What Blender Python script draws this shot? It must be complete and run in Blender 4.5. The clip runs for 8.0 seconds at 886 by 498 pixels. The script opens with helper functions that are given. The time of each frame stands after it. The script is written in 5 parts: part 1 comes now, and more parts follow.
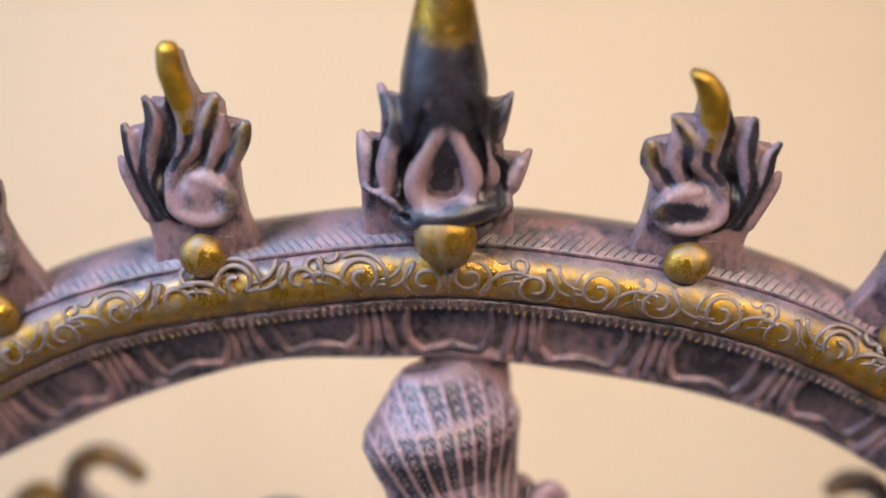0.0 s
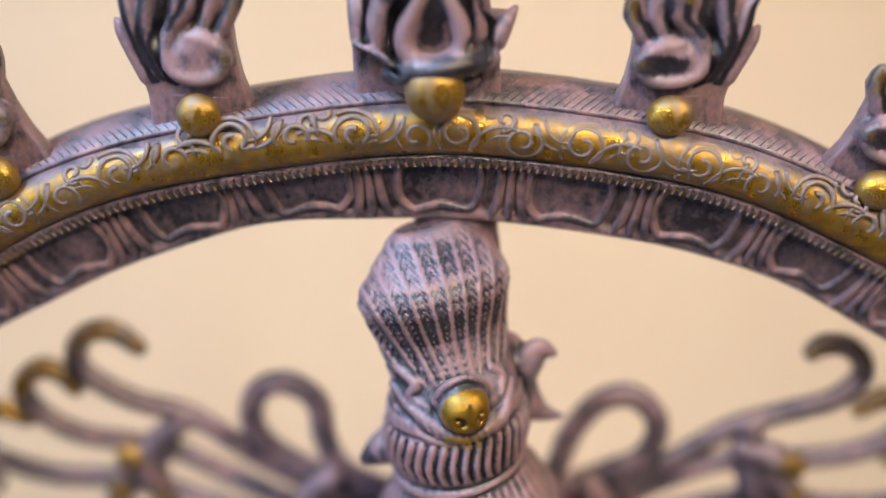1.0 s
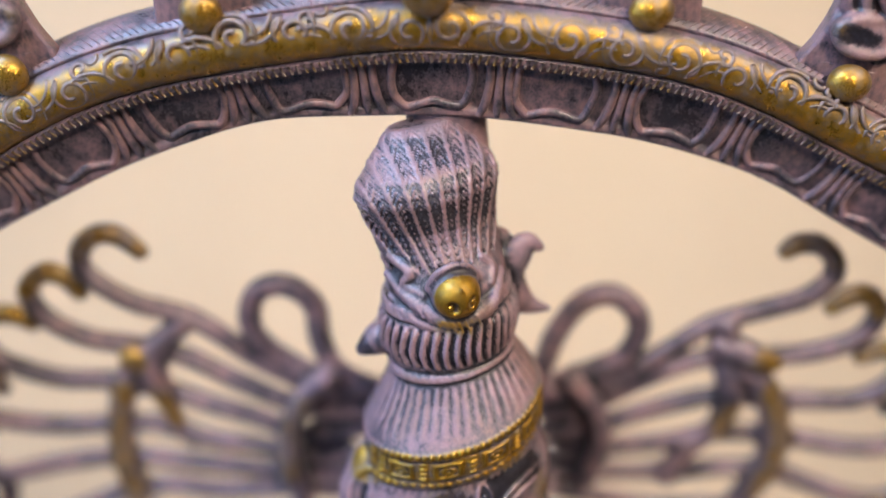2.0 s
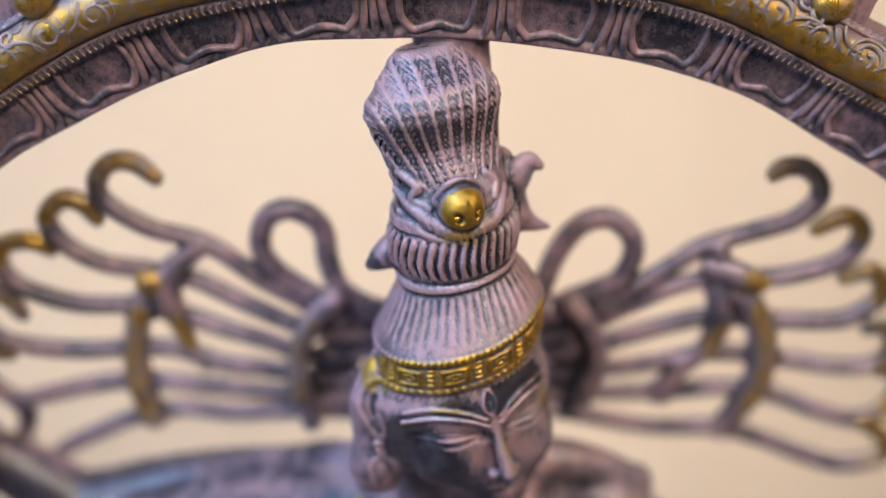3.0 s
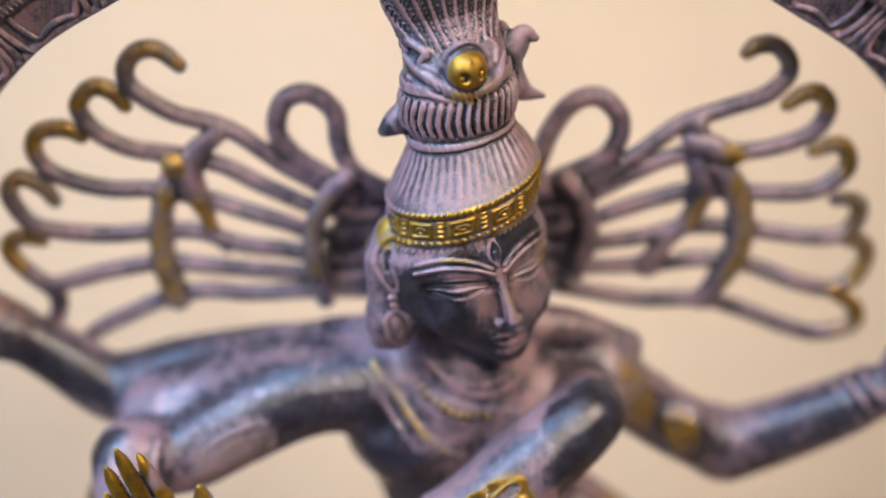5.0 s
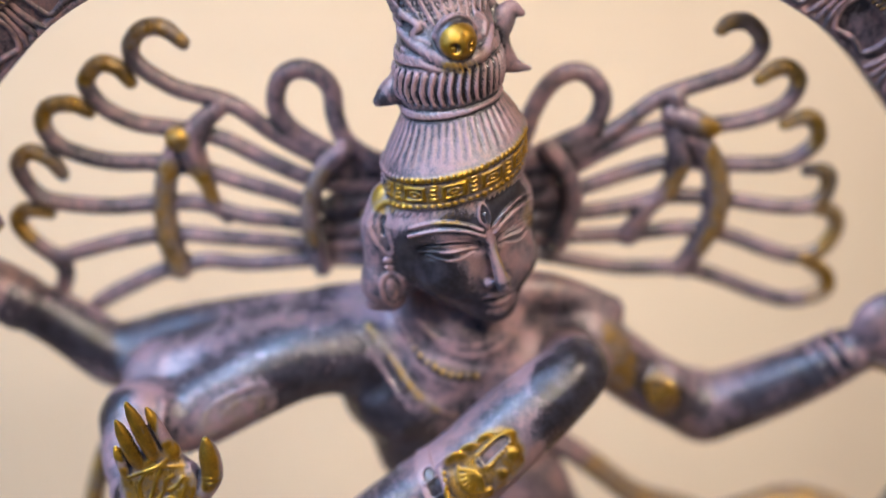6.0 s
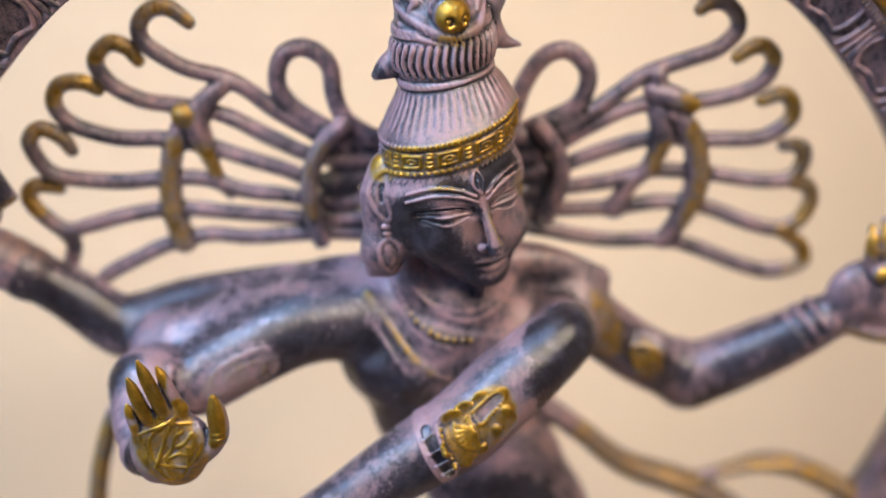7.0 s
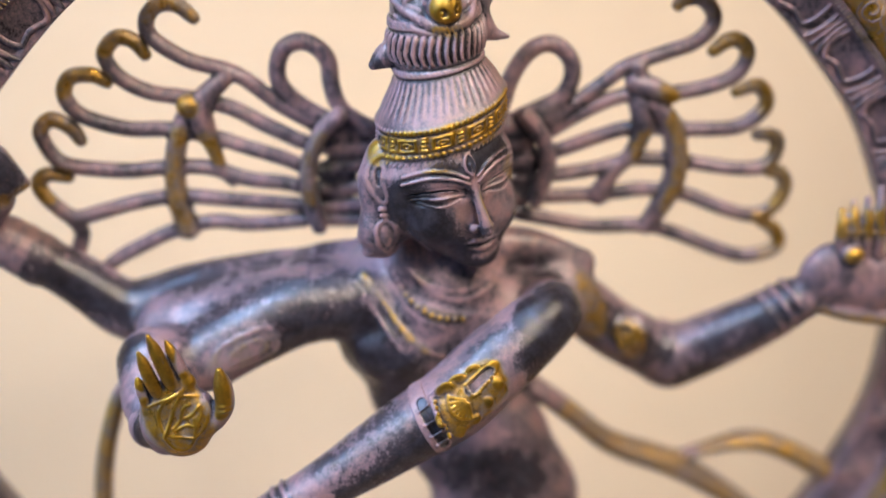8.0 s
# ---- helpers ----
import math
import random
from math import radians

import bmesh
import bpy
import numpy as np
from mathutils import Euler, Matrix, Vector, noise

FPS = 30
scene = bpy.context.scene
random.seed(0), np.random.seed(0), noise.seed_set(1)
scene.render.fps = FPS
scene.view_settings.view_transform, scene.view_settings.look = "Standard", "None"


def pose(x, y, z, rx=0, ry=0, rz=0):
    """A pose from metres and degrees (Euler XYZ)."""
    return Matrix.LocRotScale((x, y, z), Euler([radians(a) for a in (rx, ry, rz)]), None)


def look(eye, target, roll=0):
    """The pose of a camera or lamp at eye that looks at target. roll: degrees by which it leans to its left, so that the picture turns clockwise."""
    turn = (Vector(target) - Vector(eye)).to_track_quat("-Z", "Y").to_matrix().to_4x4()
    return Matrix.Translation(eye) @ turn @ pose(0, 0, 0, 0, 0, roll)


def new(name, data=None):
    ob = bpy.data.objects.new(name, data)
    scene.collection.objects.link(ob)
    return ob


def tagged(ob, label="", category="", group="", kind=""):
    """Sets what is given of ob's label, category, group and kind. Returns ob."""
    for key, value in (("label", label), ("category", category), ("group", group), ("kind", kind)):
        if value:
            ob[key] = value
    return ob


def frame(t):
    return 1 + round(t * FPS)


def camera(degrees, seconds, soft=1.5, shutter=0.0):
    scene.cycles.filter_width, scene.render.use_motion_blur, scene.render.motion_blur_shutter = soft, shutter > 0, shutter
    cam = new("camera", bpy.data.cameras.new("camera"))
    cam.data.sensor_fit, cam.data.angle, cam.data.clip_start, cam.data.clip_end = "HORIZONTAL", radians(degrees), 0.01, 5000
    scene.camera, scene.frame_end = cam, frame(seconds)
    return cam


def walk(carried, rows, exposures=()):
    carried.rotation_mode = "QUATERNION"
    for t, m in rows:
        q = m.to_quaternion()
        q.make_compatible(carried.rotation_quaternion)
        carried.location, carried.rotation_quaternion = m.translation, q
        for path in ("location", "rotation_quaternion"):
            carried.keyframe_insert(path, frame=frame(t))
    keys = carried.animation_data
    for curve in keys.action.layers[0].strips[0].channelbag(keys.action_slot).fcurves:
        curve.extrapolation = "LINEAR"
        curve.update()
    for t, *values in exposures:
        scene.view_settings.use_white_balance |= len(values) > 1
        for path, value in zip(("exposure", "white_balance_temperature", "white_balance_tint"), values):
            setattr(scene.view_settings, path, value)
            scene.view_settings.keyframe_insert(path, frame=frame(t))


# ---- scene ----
cam = camera(41.2, 8.0, soft=1.6)
# a wide lens opening: sharp round the statue's head, soft before and behind it
cam.data.dof.use_dof = True
cam.data.dof.aperture_fstop = 1.8
METRES, TILT, LEAN, TURN = 0.28, -24.0, 0.0, 1.75
# centre of the arch, in metres: everything on the statue is laid out in millimetres from here
ORIGIN = Vector((0.0, 0.0, 1.08))
EYE = (0.0079, -0.3305, 1.08 + 0.4244)
ROWS = [
    (0.0, 0.0, 0.0, 0.0, 0.0, 0.0, -0.0),
    (0.5, 0.001, -0.0186, -0.054, -0.2, -1.17, 0.35),
    (1.0, -0.0023, -0.0404, -0.1154, -0.54, -1.82, 0.69),
    (1.5, -0.0073, -0.0708, -0.1662, -1.08, -2.47, 0.87),
    (3.0, -0.0487, -0.1836, -0.2976, -2.24, -3.57, 1.23),
    (3.5, -0.0586, -0.218, -0.343, -2.61, -3.69, 1.53),
    (4.0, -0.0747, -0.2527, -0.3888, -2.82, -3.67, 1.83),
    (4.5, -0.093, -0.2926, -0.4444, -3.15, -3.52, 2.14),
    (6.0, -0.1323, -0.4371, -0.5631, -4.4, -2.57, 2.64),
    (6.5, -0.1467, -0.4817, -0.6036, -4.86, -2.16, 2.78),
    (7.0, -0.1659, -0.5309, -0.6453, -5.29, -1.63, 2.93),
    (7.5, -0.1868, -0.5835, -0.6798, -5.72, -1.09, 3.05),
    (8.0, -0.2013, -0.6354, -0.7132, -6.21, -0.59, 3.22),
]
walk(cam, [(t, pose(*EYE, TILT, LEAN, TURN) @ pose(METRES * x, METRES * y, METRES * z, 90 + pitch, roll, yaw)) for t, x, y, z, yaw, pitch, roll in ROWS],
     exposures=[(0.0, -0.14, 6900, 10), (1.5, -0.14, 6700, 10), (3.0, -0.08, 6350, 10), (4.5, -0.10, 6400, 10), (6.0, -0.05, 6500, 10), (8.0, 0.0, 6620, 10)])

# ---- light ----
world = bpy.data.worlds.new("world")
scene.world = world
world.use_nodes = True
wn = world.node_tree
sky = wn.nodes.new("ShaderNodeTexSky")
sky.sky_type = "NISHITA"
sky.sun_disc = False
sky.sun_elevation = radians(35)
sky.sun_rotation = radians(200)
wn.links.new(sky.outputs[0], wn.nodes["Background"].inputs[0])
wn.nodes["Background"].inputs[1].default_value = 0.1


def area(name, m, sx, sy, watts, colour):
    lamp = bpy.data.lights.new(name, "AREA")
    lamp.shape, lamp.size, lamp.size_y, lamp.energy, lamp.color = "RECTANGLE", sx, sy, watts, colour
    ob = new(name, lamp)
    ob.matrix_world = m
    return ob


# daylight in the window of the side wall, a cool ceiling panel, and unseen warm lamps that wash the back wall
COOL, WARM = (0.40, 0.61, 1.0), (1.0, 0.80, 0.605)
area("window_daylight", look((-1.70, -0.75, 1.85), (0, 0, 1.15)), 1.2, 1.2, 21, COOL)
panel = area("ceiling_panel_light", look((-0.75, -0.40, 2.62), (-0.20, -0.05, 1.0)), 0.50, 0.50, 10.5, (0.30, 0.54, 1.0))
panel.data.spread = radians(80)
lamp = area("unseen_warm_light", look((-1.05, -0.80, 2.60), (-0.15, 0.8, 0.35)), 0.14, 0.14, 4.7, WARM)
lamp.data.spread = radians(80)
spot = area("unseen_warm_light", look((1.10, -0.80, 2.60), (0.0, 0.8, 0.30)), 0.14, 0.14, 7.0, WARM)
spot.data.spread = radians(75)
# fill added to brighten the statue from in front, without a fixture
front = area("unseen_warm_light", look((0.35, -1.30, 2.60), (0.0, 0.0, 1.10)), 0.2, 0.2, 1.6, (1.0, 0.86, 0.72))
front.data.spread = radians(45)
# extra fill for the back wall, also without a fixture
wash = area("unseen_warm_light", look((0.15, 0.15, 2.60), (0.10, 0.80, 0.70)), 0.3, 0.3, 1.0, WARM)
wash.data.spread = radians(70)

# ---- materials ----


class Nodes:
    def __init__(self, name):
        self.mat = bpy.data.materials.new(name)
        self.mat.use_nodes = True
        self.t = self.mat.node_tree
        self.bsdf = self.t.nodes["Principled BSDF"]

    def node(self, kind, **values):
        n = self.t.nodes.new(kind)
        for k, v in values.items():
            n.inputs[k.replace("_", " ")].default_value = v
        return n

    def link(self, a, b):
        self.t.links.new(a, b)

    def coords(self):
        return self.t.nodes.new("ShaderNodeTexCoord").outputs["Object"]

    def noise(self, scale, detail=4.0, rough=0.55, vec=None, stretch=None):
        n = self.node("ShaderNodeTexNoise", Scale=scale, Detail=detail, Roughness=rough)
        v = vec or self.coords()
        if stretch:
            mp = self.t.nodes.new("ShaderNodeMapping")
            mp.inputs["Scale"].default_value = stretch
            self.link(v, mp.inputs[0])
            v = mp.outputs[0]
        self.link(v, n.inputs["Vector"])
        return n.outputs["Fac"]

    def attr(self, name):
        n = self.t.nodes.new("ShaderNodeAttribute")
        n.attribute_name = name
        return n.outputs["Fac"]

    def math(self, op, a, b=None, clamp=False):
        n = self.t.nodes.new("ShaderNodeMath")
        n.operation, n.use_clamp = op, clamp
        for i, v in enumerate((a, b)):
            if v is None:
                continue
            if isinstance(v, (int, float)):
                n.inputs[i].default_value = v
            else:
                self.link(v, n.inputs[i])
        return n.outputs[0]

    def ramp(self, fac, a, b):
        n = self.t.nodes.new("ShaderNodeMapRange")
        n.interpolation_type = "SMOOTHSTEP"
        n.inputs["From Min"].default_value, n.inputs["From Max"].default_value = a, b
        self.link(fac, n.inputs["Value"])
        return n.outputs[0]

    def mix(self, fac, a, b):
        n = self.t.nodes.new("ShaderNodeMix")
        n.data_type = "RGBA"
        if isinstance(fac, (int, float)):
            n.inputs[0].default_value = fac
        else:
            self.link(fac, n.inputs[0])
        for sock, v in ((n.inputs[6], a), (n.inputs[7], b)):
            if isinstance(v, tuple):
                sock.default_value = (*v, 1)
            else:
                self.link(v, sock)
        return n.outputs[2]

    def bump(self, height, strength, distance):
        n = self.node("ShaderNodeBump", Strength=strength, Distance=distance)
        self.link(height, n.inputs["Height"])
        self.link(n.outputs[0], self.bsdf.inputs["Normal"])

    def put(self, **values):
        for k, v in values.items():
            sock = self.bsdf.inputs[k.replace("_", " ")]
            if isinstance(v, (int, float)):
                sock.default_value = v
            elif isinstance(v, tuple):
                sock.default_value = (*v, 1)
            else:
                self.link(v, sock)
        return self.mat


DUST = (0.262, 0.154, 0.172)
DUST_GREY = (0.165, 0.113, 0.138)
BLACK = (0.013, 0.010, 0.013)
BRASS = (0.53, 0.29, 0.022)
VERDIGRIS = (0.13, 0.145, 0.12)
SLATE_SHEEN = (0.122, 0.124, 0.162)


def bronze(name, brass=0.0, dark=0.0, painted=True):
    """Old bronze: rosy dust over black patina, rubbed through to brass. Clay meshes bring their own brass, dark and
    relief, which also hold some painted shade.
    """
    n = Nodes(name)
    big = n.noise(30.0, 3.0)
    mid = n.noise(120.0, 6.0, 0.7)
    fine = n.noise(1100.0, 3.0, 0.7)
    streak = n.noise(330.0, 6.0, 0.8, stretch=(1.0, 1.0, 0.45))
    # black patina shows where the dust is rubbed off or never reached, with a broken edge
    d = n.math("ADD", n.math("MULTIPLY", n.math("SUBTRACT", big, 0.5), 0.5), n.math("MULTIPLY", n.math("SUBTRACT", mid, 0.5), 0.8))
    d = n.math("ADD", d, n.math("MULTIPLY", n.math("SUBTRACT", streak, 0.5), 1.1))
    d = n.math("ADD", d, n.math("MULTIPLY", n.math("SUBTRACT", fine, 0.5), 0.75))
    d = n.math("ADD", d, n.math("MULTIPLY", n.math("SUBTRACT", n.noise(62.0, 4.0, 0.6), 0.5), 0.9))
    d = n.math("ADD", n.math("MULTIPLY", d, 1.25), dark + 0.39)
    b = n.math("ADD", n.math("MULTIPLY", n.math("SUBTRACT", mid, 0.5), 0.8), brass)
    b = n.math("ADD", b, n.math("MULTIPLY", n.math("SUBTRACT", streak, 0.5), 0.7))
    if painted:
        relief = n.attr("relief")
        d = n.math("ADD", d, n.math("MULTIPLY", n.attr("dark"), 0.82))
        d = n.math("SUBTRACT", d, n.math("MULTIPLY", relief, 0.65))
        b = n.math("ADD", b, n.math("MULTIPLY", n.attr("brass"), n.math("ADD", n.math("MULTIPLY", relief, 0.55), 1.0)))
    dmask = n.ramp(d, 0.10, 0.92)
    bmask = n.ramp(b, 0.30, 0.80)
    halo = n.ramp(b, 0.08, 0.5)
    dust = n.mix(n.ramp(streak, 0.3, 0.75), DUST, DUST_GREY)
    tone = n.noise(47.0, 4.0, 0.65)
    # slate patches imitate blue light caught on gloss; the brown is plain tone
    dust = n.mix(n.math("MULTIPLY", n.ramp(tone, 0.52, 0.68), 0.5), dust, SLATE_SHEEN)
    dust = n.mix(n.math("MULTIPLY", n.ramp(tone, 0.52, 0.34), 0.6), dust, (0.195, 0.115, 0.095))
    dust = n.mix(n.math("MULTIPLY", n.ramp(fine, 0.45, 0.75), 0.4), dust, (0.40, 0.28, 0.28))
    dust = n.mix(n.math("MULTIPLY", halo, 0.6), dust, VERDIGRIS)
    # slate-blue between dust and black: a reflected blue sheen put into the colour
    dust = n.mix(n.math("MULTIPLY", n.ramp(d, 0.26, 0.58), 0.5), dust, SLATE_SHEEN)
    # the second black is lifted and blued, as if reflecting
    col = n.mix(dmask, dust, n.mix(n.ramp(mid, 0.35, 0.75), BLACK, (0.046, 0.046, 0.062)))
    col = n.mix(bmask, col, n.mix(n.ramp(mid, 0.3, 0.7), (0.20, 0.12, 0.018), BRASS))
    metal = n.math("MAXIMUM", n.math("MULTIPLY", bmask, 0.9), n.math("MULTIPLY", dmask, 0.2))
    rough = n.math("SUBTRACT", 0.50, n.math("MULTIPLY", dmask, 0.26))
    rough = n.math("SUBTRACT", rough, n.math("MULTIPLY", bmask, 0.06))
    if painted:
        rough = n.math("SUBTRACT", rough, n.math("MULTIPLY", n.attr("dark"), 0.15))
    rough = n.math("ADD", rough, n.math("MULTIPLY", n.math("SUBTRACT", fine, 0.5), 0.20), True)
    n.bump(n.math("ADD", n.math("MULTIPLY", fine, 0.4), streak), 0.45, 0.0008)
    return n.put(Base_Color=col, Metallic=metal, Roughness=rough, Specular_IOR_Level=0.5, Coat_Weight=0.35, Coat_Roughness=0.34)


def plain(name, a, b, scale, rough, bump=0.2, distance=0.001, metallic=0.0):
    n = Nodes(name)
    big, fine = n.noise(scale, 5.0), n.noise(scale * 14, 3.0)
    col = n.mix(n.ramp(big, 0.3, 0.7), a, b)
    n.bump(n.math("ADD", n.math("MULTIPLY", big, 0.3), fine), bump, distance)
    return n.put(Base_Color=col, Roughness=n.math("ADD", rough - 0.08, n.math("MULTIPLY", fine, 0.16)), Metallic=metallic)


M_STATUE = bronze("old_bronze")
M_RIM = bronze("dusty_bronze", dark=0.04)
M_GOLD = bronze("rubbed_brass")
M_BEAD = bronze("polished_brass", brass=0.62, painted=False)
M_ROPE = bronze("worn_brass", brass=0.46, dark=0.05, painted=False)
M_SCROLL = bronze("scroll_line", dark=-0.05, brass=0.38, painted=False)
M_LINE = bronze("dusty_line", dark=-0.02, painted=False)


def wall_paint():
    """Cream emulsion with faint upright brush marks and soft clouding."""
    n = Nodes("cream_wall")
    cloud, marks, fine = n.noise(1.6, 4.0), n.noise(7.0, 3.0, stretch=(1.0, 1.0, 0.22)), n.noise(160.0, 3.0)
    col = n.mix(n.ramp(cloud, 0.3, 0.7), (0.83, 0.665, 0.455), (0.88, 0.72, 0.51))
    col = n.mix(n.math("MULTIPLY", n.ramp(marks, 0.45, 0.8), 0.35), col, (0.80, 0.63, 0.44))
    n.bump(n.math("ADD", n.math("MULTIPLY", marks, 0.5), fine), 0.15, 0.001)
    return n.put(Base_Color=col, Roughness=0.8)


M_WALL = wall_paint()
M_DIM = plain("brown_wall", (0.44, 0.35, 0.27), (0.37, 0.29, 0.22), 1.5, 0.8)
M_CEIL = plain("ceiling_paint", (0.42, 0.38, 0.34), (0.38, 0.35, 0.31), 2.0, 0.85)
M_FLOOR = plain("floor_stone", (0.42, 0.36, 0.30), (0.34, 0.29, 0.24), 3.0, 0.45)
M_TABLE = plain("table_wood", (0.26, 0.15, 0.08), (0.20, 0.11, 0.06), 9.0, 0.4)

# ---- mesh helpers ----


def part(name, bm, material, parent=None, label="", smooth=True):
    """Links a bmesh as one mesh object, under a thing or a part."""
    me = bpy.data.meshes.new(name)
    bm.to_mesh(me)
    bm.free()
    me.materials.append(material)
    if smooth:
        me.shade_smooth()
    ob = new(name, me)
    ob.parent = parent
    return tagged(ob, label)


def box(bm, lo, hi, bevel=0.0):
    lo, hi = Vector(lo), Vector(hi)
    m = Matrix.LocRotScale((lo + hi) / 2, None, hi - lo)
    made = bmesh.ops.create_cube(bm, size=1, matrix=m)["verts"]
    if bevel:
        edges = list({e for v in made for e in v.link_edges})
        bmesh.ops.bevel(bm, geom=edges, offset=bevel, segments=2, affect="EDGES", profile=0.5)


def spline(pts, per=6):
    """Points along a smooth curve through the given rows (any number of columns)."""
    p = np.array(pts, float)
    if len(p) < 3:
        u = np.linspace(0, 1, per + 1)[:, None]
        return p[0] * (1 - u) + p[-1] * u
    q = np.vstack([2 * p[0] - p[1], p, 2 * p[-1] - p[-2]])
    out = []
    for i in range(1, len(q) - 2):
        a, b, c, d = q[i - 1], q[i], q[i + 1], q[i + 2]
        for u in np.arange(per) / per:
            out.append(0.5 * (2 * b + (c - a) * u + (2 * a - 5 * b + 4 * c - d) * u * u + (3 * b - a - 3 * c + d) * u ** 3))
    return np.array(out + [p[-1]])


def sweep(bm, pts, radii, sides=8, per=4, closed=False):
    """A round tube along a curve, in metres."""
    rows = spline([(*p, r) for p, r in zip(pts, radii)], per) if per > 1 else np.array([(*p, r) for p, r in zip(pts, radii)])
    rings = []
    n = len(rows)
    for i, (x, y, z, r) in enumerate(rows):
        a = rows[max(i - 1, 0)] if not closed else rows[i - 1]
        b = rows[min(i + 1, n - 1)] if not closed else rows[(i + 1) % n]
        t = Vector(b[:3] - a[:3]).normalized()
        s = t.cross(Vector((0, 1, 0)))
        if s.length < 0.1:
            s = t.cross(Vector((0, 0, 1)))
        s.normalize()
        w = s.cross(t)
        rings.append([bm.verts.new(Vector((x, y, z)) + float(r) * (math.cos(k) * s + math.sin(k) * w)) for k in (2 * math.pi * j / sides for j in range(sides))])
    for i in range(n if closed else n - 1):
        a, b = rings[i], rings[(i + 1) % n]
        for j in range(sides):
            bm.faces.new((a[j], a[(j + 1) % sides], b[(j + 1) % sides], b[j]))
    if not closed:
        bm.faces.new(rings[0])
        bm.faces.new(rings[-1][::-1])
    return bm


# ---- modelling clay: smooth solids on a grid, skinned into one surface ----


def smooth_min(a, b, k):
    h = np.clip(0.5 + 0.5 * (b - a) / k, 0, 1)
    return b + (a - b) * h - k * h * (1 - h)


class Clay:
    def __init__(self, lo, hi, step):
        self.lo, self.step = np.array(lo, np.float32), step
        self.n = np.ceil((np.array(hi) - lo) / step).astype(int) + 1
        self.f = np.full(self.n, 9.0, np.float32)

    def region(self, lo, hi):
        i0 = np.clip(np.floor((np.array(lo) - self.lo) / self.step).astype(int), 0, self.n)
        i1 = np.clip(np.ceil((np.array(hi) - self.lo) / self.step).astype(int) + 1, 0, self.n)
        sl = tuple(slice(a, b) for a, b in zip(i0, i1))
        ax = [self.lo[k] + self.step * np.arange(i0[k], i1[k], dtype=np.float32) for k in range(3)]
        return sl, np.meshgrid(*ax, indexing="ij", sparse=True)

    def join(self, sl, d, k, cut):
        if cut:
            self.f[sl] = -smooth_min(-self.f[sl], d, k)
        else:
            self.f[sl] = smooth_min(self.f[sl], d, k)

    def tube(self, pts, radii, k=2.0, flat=1.0, per=5, cut=False):
        """A tube through the points; flat > 1 makes it thinner front to back."""
        if isinstance(radii, (int, float)):
            radii = [radii] * len(pts)
        rows = spline([(*p, r) for p, r in zip(pts, radii)], per)
        rm = rows[:, 3].max() + k + 2 * self.step
        sl, (X, Y, Z) = self.region(rows[:, :3].min(0) - rm, rows[:, :3].max(0) + rm)
        d = np.full(np.broadcast_shapes(X.shape, Y.shape, Z.shape), 9.0, np.float32)
        if d.size == 0:
            return
        lo = [float(v.flat[0]) for v in (X, Y, Z)]
        for a, b in zip(rows[:-1], rows[1:]):
            m = max(a[3], b[3]) + k + 2 * self.step
            i0 = [max(0, int((min(a[c], b[c]) - m - lo[c]) / self.step)) for c in range(3)]
            i1 = [max(0, int((max(a[c], b[c]) + m - lo[c]) / self.step) + 2) for c in range(3)]
            s = tuple(slice(p, q) for p, q in zip(i0, i1))
            x, y, z = X[s[0]] - a[0], (Y[:, s[1]] - a[1]) * flat, Z[:, :, s[2]] - a[2]
            e = b[:3] - a[:3]
            e = np.array((e[0], e[1] * flat, e[2]))
            h = np.clip((x * e[0] + y * e[1] + z * e[2]) / max(e @ e, 1e-6), 0, 1)
            q = np.sqrt((x - h * e[0]) ** 2 + (y - h * e[1]) ** 2 + (z - h * e[2]) ** 2) - (a[3] + h * (b[3] - a[3]))
            d[s] = np.minimum(d[s], q)
        self.join(sl, d, k, cut)

    def ball(self, c, r, k=2.0, turn=None, cut=False):
        r = np.array(r if hasattr(r, "__len__") else (r, r, r), float)
        m = r.max() + k + 2 * self.step
        sl, (X, Y, Z) = self.region(np.array(c) - m, np.array(c) + m)
        x, y, z = X - c[0], Y - c[1], Z - c[2]
        if turn:
            t = Euler([radians(a) for a in turn]).to_matrix().transposed()
            x, y, z = (t[i][0] * x + t[i][1] * y + t[i][2] * z for i in range(3))
        k0 = np.sqrt((x / r[0]) ** 2 + (y / r[1]) ** 2 + (z / r[2]) ** 2)
        k1 = np.sqrt((x / r[0] ** 2) ** 2 + (y / r[1] ** 2) ** 2 + (z / r[2] ** 2) ** 2) + 1e-6
        self.join(sl, (k0 * (k0 - 1) / k1).astype(np.float32), k, cut)

    def plate(self, outline, y, half, k=1.0):
        """An upright plate with the given outline (x, z) and half thickness."""
        pts = np.array(outline, float)
        m = half + k + 2
        sl, (X, Y, Z) = self.region((pts[:, 0].min() - m, y - m, pts[:, 1].min() - m), (pts[:, 0].max() + m, y + m, pts[:, 1].max() + m))
        x, z = X[:, 0, :], Z[0, :, :]
        d, odd = np.full(np.broadcast_shapes(x.shape, z.shape), 1e3), False
        for (ax, az), (bx, bz) in zip(pts, np.roll(pts, -1, 0)):
            ex, ez = bx - ax, bz - az
            h = np.clip(((x - ax) * ex + (z - az) * ez) / max(ex * ex + ez * ez, 1e-6), 0, 1)
            d = np.minimum(d, np.hypot(x - ax - h * ex, z - az - h * ez))
            if az != bz:
                odd = odd ^ (((az > z) != (bz > z)) & (x < ax + (z - az) * ex / ez))
        d = np.where(odd, -d, d)[:, None, :]
        dy = np.abs(Y - y) - half
        q = np.hypot(np.maximum(d + 1, 0), np.maximum(dy + 1, 0)) + np.minimum(np.maximum(d + 1, dy + 1), 0) - 1
